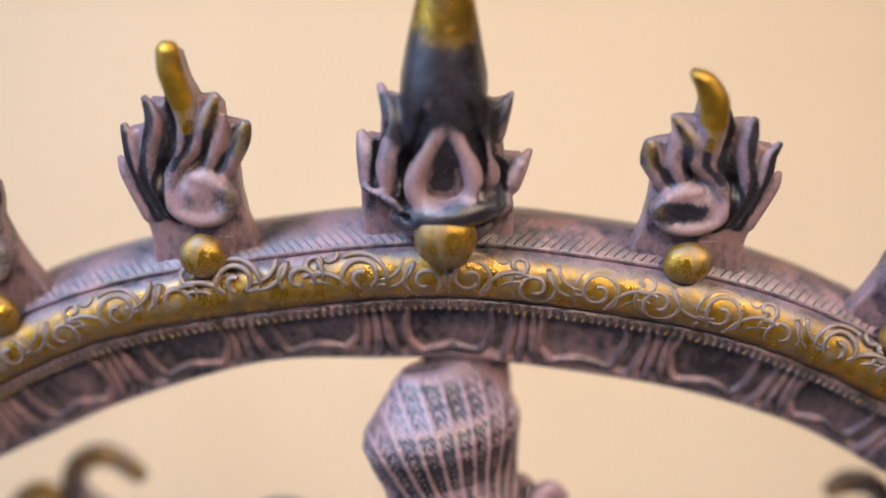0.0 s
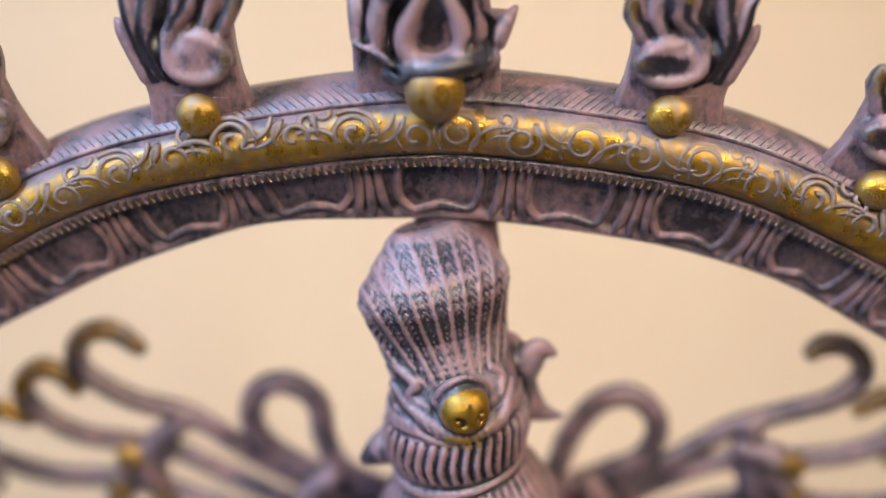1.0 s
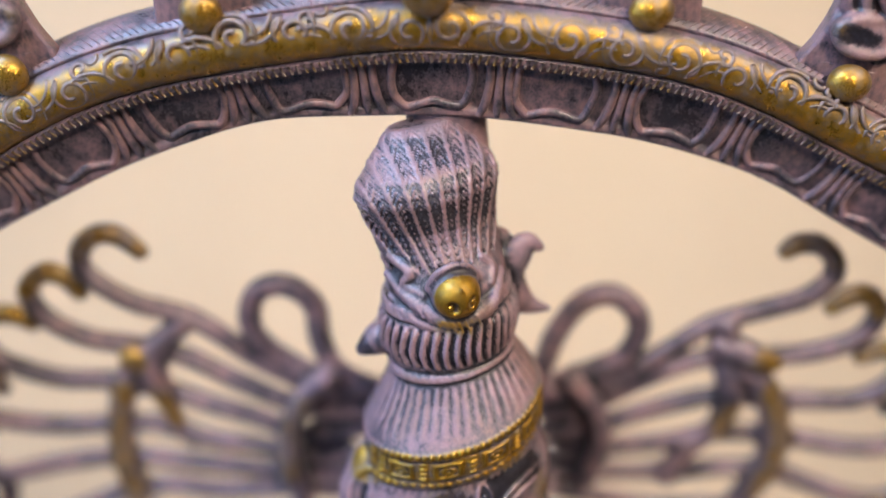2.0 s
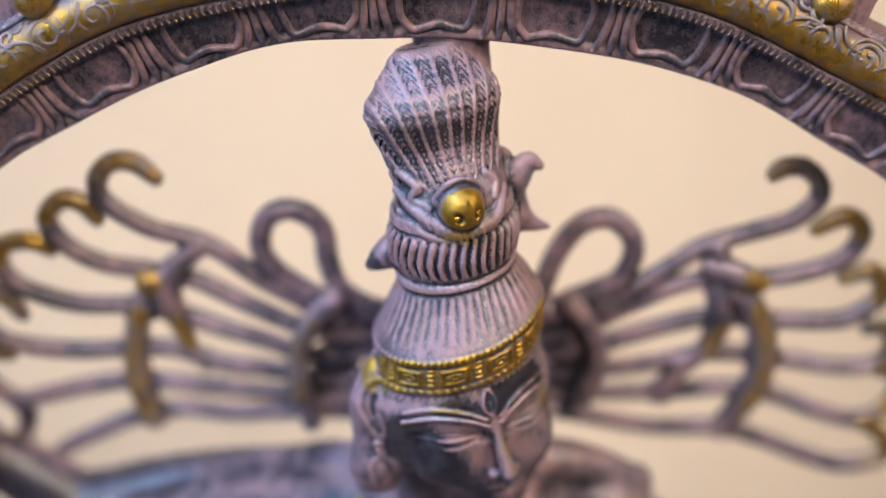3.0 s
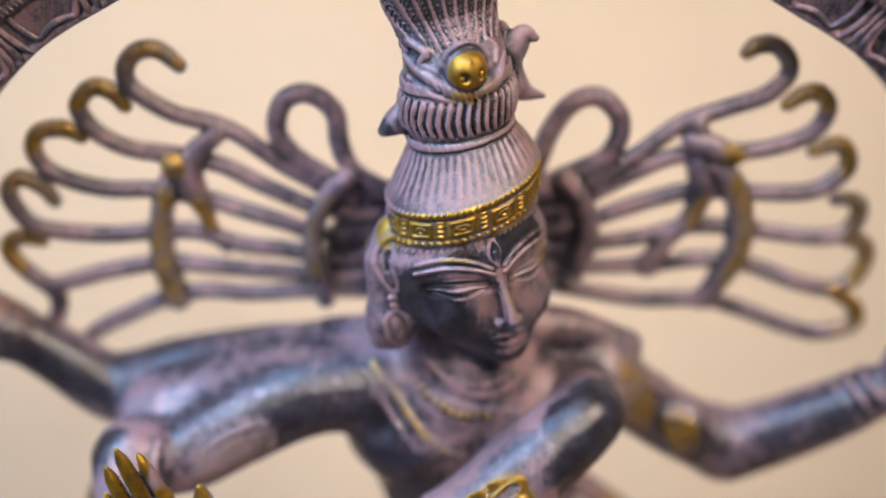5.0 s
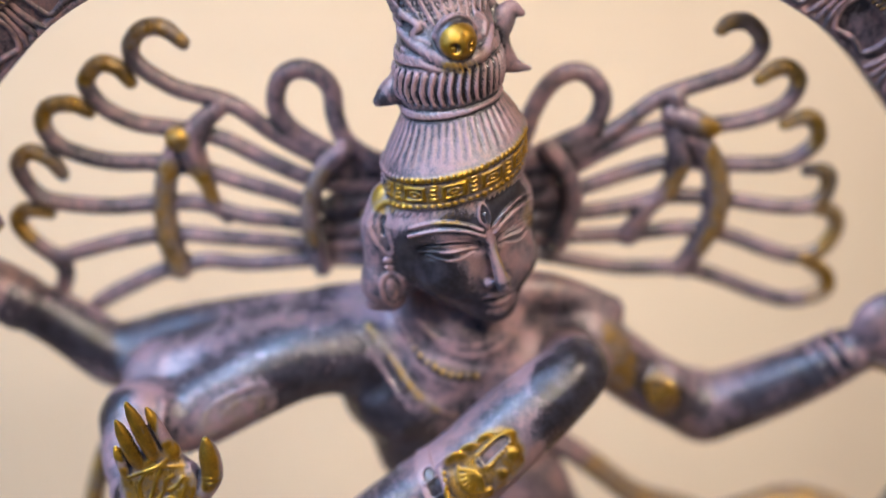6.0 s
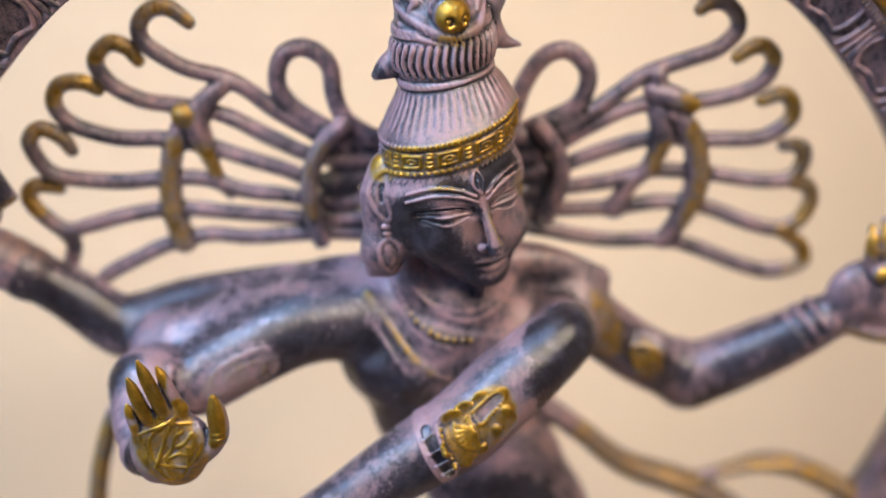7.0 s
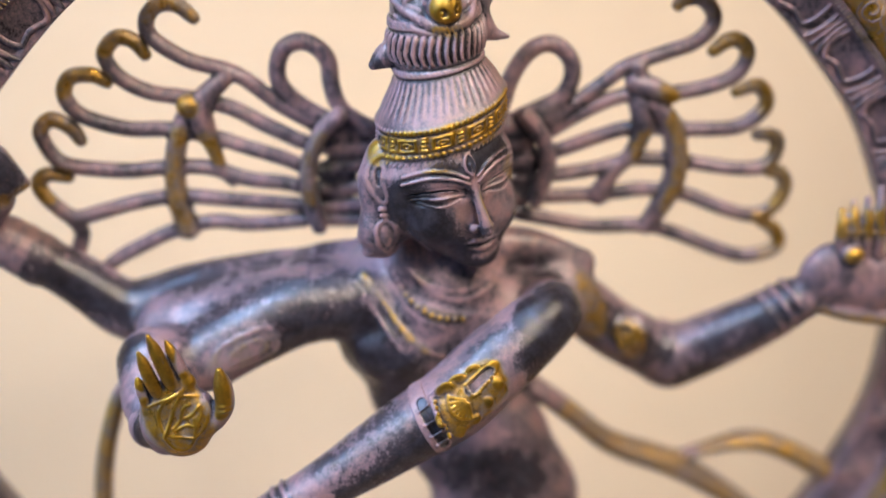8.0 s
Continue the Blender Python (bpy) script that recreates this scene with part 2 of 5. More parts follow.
        self.join(sl, q.astype(np.float32), k, False)

    def front(self, x, z, lift=0.0):
        """The foremost point of the surface at x, z."""
        i, k = (int(round((v - self.lo[c]) / self.step)) for c, v in ((0, x), (2, z)))
        col = self.f[min(max(i, 0), self.n[0] - 1), :, min(max(k, 0), self.n[2] - 1)]
        if not (col < 0).any():
            return self.front(x * 0.98, z - 1.0, lift) if z > self.lo[2] else (x, 0.0, z)
        j = int(np.argmax(col < 0))
        u = col[j - 1] / (col[j - 1] - col[j]) if j else 0.0
        return (x, float(self.lo[1] + self.step * (j - 1 + u)) - lift, z)

    def keep(self, c, r, turn):
        """Keeps only what lies within an ellipsoid."""
        x, y, z = np.meshgrid(*[self.lo[i] + self.step * np.arange(self.n[i], dtype=np.float32) - c[i] for i in range(3)], indexing="ij", sparse=True)
        t = Euler([radians(a) for a in turn]).to_matrix().transposed()
        x, y, z = (t[i][0] * x + t[i][1] * y + t[i][2] * z for i in range(3))
        k0 = ((np.abs(x) / r[0]) ** 5 + (np.abs(y) / r[1]) ** 5 + (np.abs(z) / r[2]) ** 5) ** 0.2
        self.f = np.maximum(self.f, ((k0 - 1) * min(r)).astype(np.float32))

    def skin(self):
        f, st = self.f, self.step
        for ax in range(3):
            for e in (0, -1):
                i = [slice(None)] * 3
                i[ax] = e
                f[tuple(i)] = np.maximum(f[tuple(i)], 0.05)
        ins = f < 0
        corners = [(a, b, c) for a in (0, 1) for b in (0, 1) for c in (0, 1)]
        cut = lambda g, o: g[o[0]:g.shape[0] - 1 + o[0], o[1]:g.shape[1] - 1 + o[1], o[2]:g.shape[2] - 1 + o[2]]
        count = sum(cut(ins, o).astype(np.int8) for o in corners)
        act = np.argwhere((count > 0) & (count < 8))
        ident = np.full(count.shape, -1, np.int32)
        ident[tuple(act.T)] = np.arange(len(act))
        vals = np.stack([f[tuple((act + o).T)] for o in corners], 1)
        pos, num = np.zeros((len(act), 3)), np.zeros(len(act))
        for i in range(8):
            for j in range(i + 1, 8):
                a, b = np.array(corners[i]), np.array(corners[j])
                if abs(a - b).sum() != 1:
                    continue
                mask = (vals[:, i] < 0) != (vals[:, j] < 0)
                u = vals[mask, i] / (vals[mask, i] - vals[mask, j])
                pos[mask] += a + u[:, None] * (b - a)
                num[mask] += 1
        verts = self.lo + st * (act + pos / num[:, None])
        # relief: how far the surface stands out of its surroundings
        g = np.clip(f, -5, 5)
        reach = max(1, round(1.7 / st))
        for ax in range(3):
            g = sum(np.roll(g, o, ax) for o in range(-reach, reach + 1)) / (2 * reach + 1)
        relief = np.clip(np.mean([g[tuple((act + o).T)] - f[tuple((act + o).T)] for o in corners], 0) * 3.2, -1.2, 1.2)
        quads = []
        for ax in range(3):
            o = [0, 0, 0]
            o[ax] = 1
            g0 = ins[tuple(slice(0, s - 1) if k == ax else slice(1, s - 1) for k, s in enumerate(ins.shape))]
            g1 = ins[tuple(slice(1, s) if k == ax else slice(1, s - 1) for k, s in enumerate(ins.shape))]
            e = np.argwhere(g0 != g1)
            sign = g0[tuple(e.T)]
            base = e + [0 if k == ax else 1 for k in range(3)]
            u, v = [np.eye(3, dtype=int)[(ax + 1) % 3], np.eye(3, dtype=int)[(ax + 2) % 3]]
            ring = [ident[tuple((base - p).T)] for p in (u + v, v, 0 * u, u)]
            q = np.stack(ring, 1)
            q[~sign] = q[~sign][:, ::-1]
            quads.append(q)
        return verts, np.vstack(quads), relief


class Paint:
    """Strokes of brass or of darker tone, in millimetres with a soft edge."""

    def __init__(self):
        self.strokes = []

    def stroke(self, kind, amount, pts, r, soft=4.0, per=3):
        self.strokes.append((kind, amount, spline(pts, per) if len(pts) > 1 else np.array(pts, float), r, soft))

    def lay(self, verts):
        out = {"brass": np.zeros(len(verts)), "dark": np.zeros(len(verts))}
        for kind, amount, pts, r, soft in self.strokes:
            m = r + soft
            near = np.nonzero(((verts > pts.min(0) - m) & (verts < pts.max(0) + m)).all(1))[0]
            if not len(near):
                continue
            v = verts[near]
            d = np.full(len(v), 1e3)
            if len(pts) == 1:
                d = np.linalg.norm(v - pts[0], axis=1)
            for a, b in zip(pts[:-1], pts[1:]):
                e = b - a
                h = np.clip((v - a) @ e / max(e @ e, 1e-6), 0, 1)
                d = np.minimum(d, np.linalg.norm(v - a - h[:, None] * e, axis=1))
            w = amount * np.clip((m - d) / soft, 0, 1)
            if amount >= 0:
                out[kind][near] = np.maximum(out[kind][near], w)
            else:
                out[kind][near] += w
        return out


def clay_object(name, pieces, material, paint=None, parent=None, origin=None, pivot=np.zeros(3)):
    """One mesh out of skinned pieces given in millimetres."""
    vs, qs, rs, n = [], [], [], 0
    for v, q, relief in pieces:
        rs.append(relief)
        vs.append(v)
        qs.append(q + n)
        n += len(v)
    v, q = np.vstack(vs), np.vstack(qs)
    me = bpy.data.meshes.new(name)
    me.vertices.add(len(v))
    me.vertices.foreach_set("co", ((v - pivot) / 1000.0).astype(np.float32).ravel())
    me.loops.add(len(q) * 4)
    me.loops.foreach_set("vertex_index", q.astype(np.int32).ravel())
    me.polygons.add(len(q))
    me.polygons.foreach_set("loop_start", np.arange(0, len(q) * 4, 4, dtype=np.int32))
    me.update(calc_edges=True)
    me.validate()
    me.shade_smooth()
    if paint:
        wear_and_shade = paint.lay(v)
        wear_and_shade["relief"] = np.concatenate(rs)
        for key, w in wear_and_shade.items():
            me.attributes.new(key, "FLOAT", "POINT").data.foreach_set("value", w.astype(np.float32))
    me.materials.append(material)
    ob = new(name, me)
    ob.parent = parent
    if origin is not None:
        ob.location = origin + Vector(pivot) / 1000
    return ob


# ---- the room ----
RX, RY0, RY1, RH = 1.9, -2.2, 0.8, 2.7


def slab(name, lo, hi, material, kind="structure", label="", category=""):
    bm = bmesh.new()
    box(bm, lo, hi)
    return tagged(part(name, bm, material, smooth=False), label, category, kind=kind)


slab("floor", (-RX - 0.15, RY0 - 0.15, -0.1), (RX + 0.15, RY1 + 0.15, 0), M_FLOOR, label="plain stone floor under the table", category="floor")
slab("ceiling", (-RX - 0.15, RY0 - 0.15, RH), (RX + 0.15, RY1 + 0.15, RH + 0.1), M_CEIL, label="plain dim painted ceiling", category="ceiling")
slab("wall_north", (-RX, RY1, 0), (RX, RY1 + 0.15, RH), M_WALL, label="plain warm cream painted wall behind the statue", category="wall")
slab("wall_south", (-RX, RY0 - 0.15, 0), (RX, RY0, RH), M_DIM, label="plain brown painted wall", category="wall")
slab("wall_east", (RX, RY0 - 0.15, 0), (RX + 0.15, RY1 + 0.15, RH), M_DIM, label="plain brown painted wall", category="wall")
WY0, WY1, WZ0, WZ1 = -1.45, -0.05, 1.2, 2.5
bm = bmesh.new()
box(bm, (-RX - 0.15, RY0 - 0.15, 0), (-RX, WY0, RH))
box(bm, (-RX - 0.15, WY1, 0), (-RX, RY1 + 0.15, RH))
box(bm, (-RX - 0.15, WY0, 0), (-RX, WY1, WZ0))
box(bm, (-RX - 0.15, WY0, WZ1), (-RX, WY1, RH))
tagged(part("wall_west", bm, M_DIM, smooth=False), "brown painted wall with a window opening", "wall", kind="structure")

# ---- table ----


def make_table():
    top = 0.75
    t = tagged(new("side_table"), "plain dark wooden table under the statue", "table")
    bm = bmesh.new()
    box(bm, (-0.5, -0.24, top - 0.03), (0.5, 0.18, top), 0.004)
    part("tabletop", bm, M_TABLE, t, smooth=False)
    for x in (-0.46, 0.46):
        for y in (-0.20, 0.14):
            bm = bmesh.new()
            box(bm, (x - 0.025, y - 0.025, 0), (x + 0.025, y + 0.025, top - 0.03), 0.003)
            part("leg", bm, M_TABLE, t, smooth=False)


make_table()

# ---- the flame arch ----
AX, AZ = 262.0, 240.0  # half axes of the arch's inner edge
FRONT = -6.0


def on_arch(rho, a):
    """A point of the arch at rho mm outside its inner edge, a radians clockwise from the top."""
    nx, nz = math.sin(a) / AX, math.cos(a) / AZ
    s = math.hypot(nx, nz)
    a = (a + math.pi) % (2 * math.pi) - math.pi
    wob = 1.1 * math.sin(9 * a + 0.6) + 0.8 * math.sin(17 * a + 2.0)
    wob += 2.2 * math.exp(-((a + 0.42) / 0.22) ** 2)
    wob += 11.0 * math.exp(-((a - 2.0) / 0.55) ** 2) + 4.0 * math.exp(-((a + 1.05) / 0.22) ** 2)
    wob += 2.2 * math.exp(-((a + 0.24) / 0.16) ** 2) + 0.8 * math.exp(-((a - 0.3) / 0.15) ** 2)
    # the inner edge is filed unevenly
    wob += min(1.0, max(0.0, 1 - rho / 21)) * (4.3 * math.exp(-((a + 0.21) / 0.11) ** 2) + 2.8 * math.exp(-((a + 0.64) / 0.1) ** 2) + 2.8 * math.exp(-((a - 0.47) / 0.1) ** 2))
    return Vector((AX * math.sin(a) + (rho + wob) * nx / s, 0, AZ * math.cos(a) + (rho + wob) * nz / s)), math.atan2(nx, nz)


def arch_steps(step, rho=20.0, start=0.0):
    """Angles at equal steps along the arch, from the top to both sides."""
    out, a, last = [start], start, on_arch(rho, start)[0]
    run = 0.0
    while a < math.pi:
        a += 0.001
        p = on_arch(rho, a)[0]
        run += (p - last).length
        last = p
        if run >= step:
            out.append(a)
            run = 0.0
    return out


def arch_band(name, profile, material, parent, label="", segs=360):
    """A band swept round the arch; profile rows: rho, depth."""
    bm = bmesh.new()
    rings = []
    for i in range(segs):
        a = 2 * math.pi * i / segs
        ring = []
        for rho, y in profile:
            p = on_arch(rho, a)[0]
            ring.append(bm.verts.new((p.x / 1000, y / 1000, p.z / 1000)))
        rings.append(ring)
    m = len(profile)
    for i in range(segs):
        a, b = rings[i], rings[(i + 1) % segs]
        for j in range(m):
            bm.faces.new((a[j], a[(j + 1) % m], b[(j + 1) % m], b[j]))
    bmesh.ops.recalc_face_normals(bm, faces=bm.faces)
    return part(name, bm, material, parent, label)


arch = tagged(new("flame_arch"), "oval bronze arch with brass scrollwork and flame finials round the statue", "arch")
arch.location = ORIGIN
RIM = [(0, 12), (0, FRONT + 1), (0.8, FRONT + 0.6), (3, FRONT + 0.7), (3.5, FRONT + 1.3), (5.5, FRONT + 1.0), (19, FRONT - 2.2), (20.6, FRONT - 2.5), (21.2, FRONT - 6), (23.5, FRONT - 7.4), (25, FRONT - 7), (25.5, FRONT - 4),
       (41, FRONT - 2), (41.5, FRONT - 5), (43, FRONT - 5), (46.2, 4), (46.6, 6), (46, 12)]
rim = arch_band("rim", RIM, M_RIM, arch, "dusty rose-grey bronze rim")
# the sunk panels are blackened, the edges dusty
field = [0.13 if 5 < rho < 20 else 0.0 for rho, y in RIM]
rim.data.attributes.new("dark", "FLOAT", "POINT").data.foreach_set("value", field * (len(rim.data.vertices) // len(field)))
half = [(33.2 - 8.3 * math.cos(radians(u)), FRONT - 4 - 7.6 * math.sin(radians(u))) for u in range(0, 181, 15)]
moulding = arch_band("moulding", [(24.9, FRONT - 1), *half, (41.5, FRONT - 1)], M_GOLD, arch, "rubbed brass half-round moulding with scrollwork")
# rubbed bright in front and below, dusty on top
rub = [0.2, *(0.66 - 0.52 * min(1.0, max(0.0, (u - 126) / 40)) for u in range(0, 181, 15)), 0.1]
moulding.data.attributes.new("brass", "FLOAT", "POINT").data.foreach_set("value", rub * (len(moulding.data.vertices) // len(rub)))


def scroll_mesh(seed):
    """Leaf scrolls on the half-round moulding: s along, u round it from below."""
    rng = random.Random(seed)
    bm = bmesh.new()

    def line(points, r):
        rows = []
        for s, u in points:
            ang = radians(90 + u * 7.4)
            rows.append((s / 1000, (FRONT - 4 - 6.95 * math.sin(ang)) / 1000, (33.2 - 7.65 * math.cos(ang)) / 1000))
        sweep(bm, rows, [r * 2.3 / 1000] * len(rows), sides=6, per=2)

    flip = 1 if seed % 2 else -1
    j = lambda v, w=0.5: v + rng.uniform(-w, w)

    def curl(cx, cz, r0, r1, a0, a1, thick, n=14):
        pts = []
        for i in range(n):
            u = i / (n - 1)
            r, a = r0 + (r1 - r0) * u, radians(a0 + (a1 - a0) * u)
            pts.append((cx + r * math.cos(a), flip * (cz + r * math.sin(a))))
        line(pts, thick)

    x, z = j(0), j(0.5)
    curl(x, z, 6.8, 1.4, -60, 470, 0.42, 22)
    curl(x + 1, z - 1, 8.8, 8.0, 60, 215, 0.36, 10)
    curl(x + 12, z - 8.5, 11.0, 9.0, 60, 165, 0.40, 9)
    curl(x + 13, z - 8, 7.4, 6.5, 70, 175, 0.34, 8)
    curl(j(13.5), j(5.2), 3.6, 1.0, -110, 260, 0.38, 12)
    curl(j(9.5), j(7.5), 2.4, 1.6, 150, 330, 0.32, 7)
    return bm


def keep_mesh(name, bm, material):
    me = bpy.data.meshes.new(name)
    bm.to_mesh(me)
    bm.free()
    me.materials.append(material)
    me.shade_smooth()
    return me


def piece(name, me, parent, a, flip=False):
    """A shared piece standing on the inner edge at the angle a."""
    p, turn = on_arch(0, a)
    ob = new(name, me)
    ob.parent = parent
    ob.matrix_local = Matrix.Translation(p / 1000) @ Matrix.Rotation(turn, 4, "Y") @ Matrix.Diagonal((-1 if flip else 1, 1, 1, 1))
    return ob


def divider_mesh():
    bm = bmesh.new()
    for s, bow in ((-3.4, -2.6), (0, 0.3), (3.4, 2.8)):
        pts = [(s + bow, 0.8), (s + bow * 0.45, 4), (s, 10), (s - bow * 0.1, 16), (s + bow * 0.15, 20.8)]
        rows = [(x / 1000, (FRONT + 1.4 - 4.0 * z / 21) / 1000, z / 1000) for x, z in pts]
        sweep(bm, rows, [0.0011, 0.0015, 0.0016, 0.0015, 0.0012], sides=8, per=4)
    return bm


def cartouche_mesh(seed):
    """A panel's raised border, open towards the moulding, with a wavy foot."""
    rng = random.Random(seed)
    bm = bmesh.new()
    w = 13.2
    pts = [(-w + 0.4, 20.8), (-w - 0.3, 14), (-w + 0.4, 8), (-w + 3.4, 4), (-7, 3.2), (-3, 4.8), (1, 5.4), (5, 4.2), (8.5, 3.2), (w - 2.6, 4.6), (w - 0.2, 9), (w, 15), (w - 0.6, 20.8)]
    rows = [((x + rng.uniform(-0.5, 0.5)) / 1000, (FRONT + 1.5 - 4.0 * z / 21) / 1000, (z + rng.uniform(-0.3, 0.3)) / 1000) for x, z in pts]
    sweep(bm, rows, [0.0015] * len(rows), sides=8, per=3)
    return bm


# ---- flames ----


def grooves(c, p, lines, depth=0.3):
    """Cuts grooves into the front and blackens them; lines: points (x, z), radius."""
    for pts, r in lines:
        rows = [c.front(x, z, depth) for x, z in pts]
        c.tube(rows, [r * 0.6, *[r] * (len(rows) - 2), r * 0.5], 0.5, cut=True)
        p.stroke("dark", 0.95, rows, r * 0.7, 0.7 + r * 0.8)


def side_flame_clay():
    """A flame finial with its curl towards +x; origin on the rim."""
    c = Clay((-34, -18, -14), (26, 12, 72), 0.55)
    c.plate([(-16, -10), (-17, 4), (-20.2, 16), (-23.8, 23), (-24.6, 27), (-22.6, 28), (-23.4, 36.5), (-19.5, 37.5), (-17, 39), (-16.8, 46), (-12, 46), (-12, 57), (-9.8, 61.5), (-7, 60.5), (-4.8, 53), (-2, 48), (2.4, 48.4),
             (4.8, 46), (5.4, 41.5), (10, 40.8), (11.6, 38.5), (11, 34), (9, 28.5), (10, 20), (11.8, 12), (15, 4), (15, -10)], 3.0, 3.4)
    strands = (
        ([(-25.6, 27.6), (-23.8, 22.5), (-18, 10)], [1.0, 1.9, 1.9], 1),
        ([(-23.6, 37.8), (-22, 32), (-20.4, 25), (-14, 12)], [1.3, 2.4, 2.5, 1.8], 0),
        ([(-17.0, 47), (-14.8, 41), (-16.2, 33), (-16, 24), (-11.6, 12.5)], [1.2, 2.6, 2.7, 2.4, 1.8], -1),
        ([(-9.7, 61.4), (-9, 56), (-7, 50), (-5, 44), (-4.8, 38.9), (-7.6, 30.7), (-11.4, 24)], [3.4, 3.9, 3.8, 3.5, 3.0, 2.2, 1], -2),
        ([(3.2, 49), (1.2, 43), (-2.2, 35), (-8.4, 26.6)], [1.7, 2.9, 3.0, 2.0], -1.8),
        ([(5.6, 43.5), (4.4, 37), (1, 27)], [1.2, 2.3, 2.6], -1.6),
        ([(11.8, 40.8), (10.4, 36), (6.5, 27.5)], [1.9, 2.8, 2.7], -0.8))
    for pts, r, y in strands:
        c.tube([(x, y, z) for x, z in pts], r, 1.2)
    # the curl, a drop with a hollow
    c.ball((-1, -0.5, 18.5), (10, 6, 8), 3)
    c.tube([(-9, -3, 25), (-10.4, -3.6, 19), (-8, -4.6, 14), (-2, -5.4, 12), (5, -5, 13.4), (7.6, -4.4, 18.8), (4.2, -4.6, 23.4), (-2.8, -4, 24.8)], [1.0, 1.6, 1.8, 2.0, 2.2, 2.2, 2.0, 1.0], 3)
    c.tube([(-5, -7.8, 18.8), (-1.6, -8.4, 18.6), (1.6, -8, 20)], [1.0, 1.7, 1.0], 1.8, cut=True)
    p = Paint()
    grooves(c, p, (([(-23.6, 36), (-22.4, 28.3), (-19.4, 19), (-14.6, 9.6)], 0.8), ([(-17, 45.5), (-15.8, 40), (-18.2, 30.7), (-17.6, 21.3), (-12, 10.5)], 1.0), ([(-12.4, 53), (-10.8, 47.5), (-8.4, 39.5), (-9.2, 33), (-13, 26), (-13.2, 19), (-8.8, 10.4)], 1.5),
                   ([(3.8, 46.5), (1.6, 38.9), (-0.4, 29.5)], 0.7), ([(10.6, 38.9), (7.3, 33), (4.5, 27.5)], 0.8), ([(-3.6, 42), (-4.6, 34), (-9.5, 27.5)], 0.6)))
    p.stroke("brass", 0.7, [(-9.6, -3, 64), (-8.6, -5, 56), (-6.4, -6, 49)], 3.2, 3.2)
    p.stroke("brass", 0.5, [(-6, -6, 48), (-4.6, -6, 40)], 1.4, 2.5)
    p.stroke("brass", 0.36, [(4, -4, 49), (2.4, -5, 42)], 1.6, 3)
    p.stroke("brass", 0.42, [(12, -4, 40), (10, -5, 34)], 2, 3.5)
    p.stroke("brass", 0.30, [(9, -8, 20), (7, -9, 12)], 2.5, 5)
    p.stroke("dark", 0.45, [(-3.6, -8, 18.8), (1, -8, 19.4)], 1.2, 2.5)
    p.stroke("dark", 0.3, [(6, -8, 23), (9, -7, 16)], 2, 4)
    p.stroke("dark", 0.8, [(-12.6, -1, 60), (-12, -2, 50)], 1.0, 2.0)
    p.stroke("dark", 0.6, [(-24.6, -1, 38), (-24.2, -1, 30)], 0.8, 1.5)
    p.stroke("dark", 0.6, [(-17.8, -1, 47), (-17.6, -1, 41)], 0.8, 1.5)
    p.stroke("dark", 0.5, [(12.6, -2, 40), (11.8, -2, 35)], 0.8, 1.5)
    v, q, relief = c.skin()
    return (v, q, np.clip(relief, -1, 0.5) * 0.3 + 0.12), p


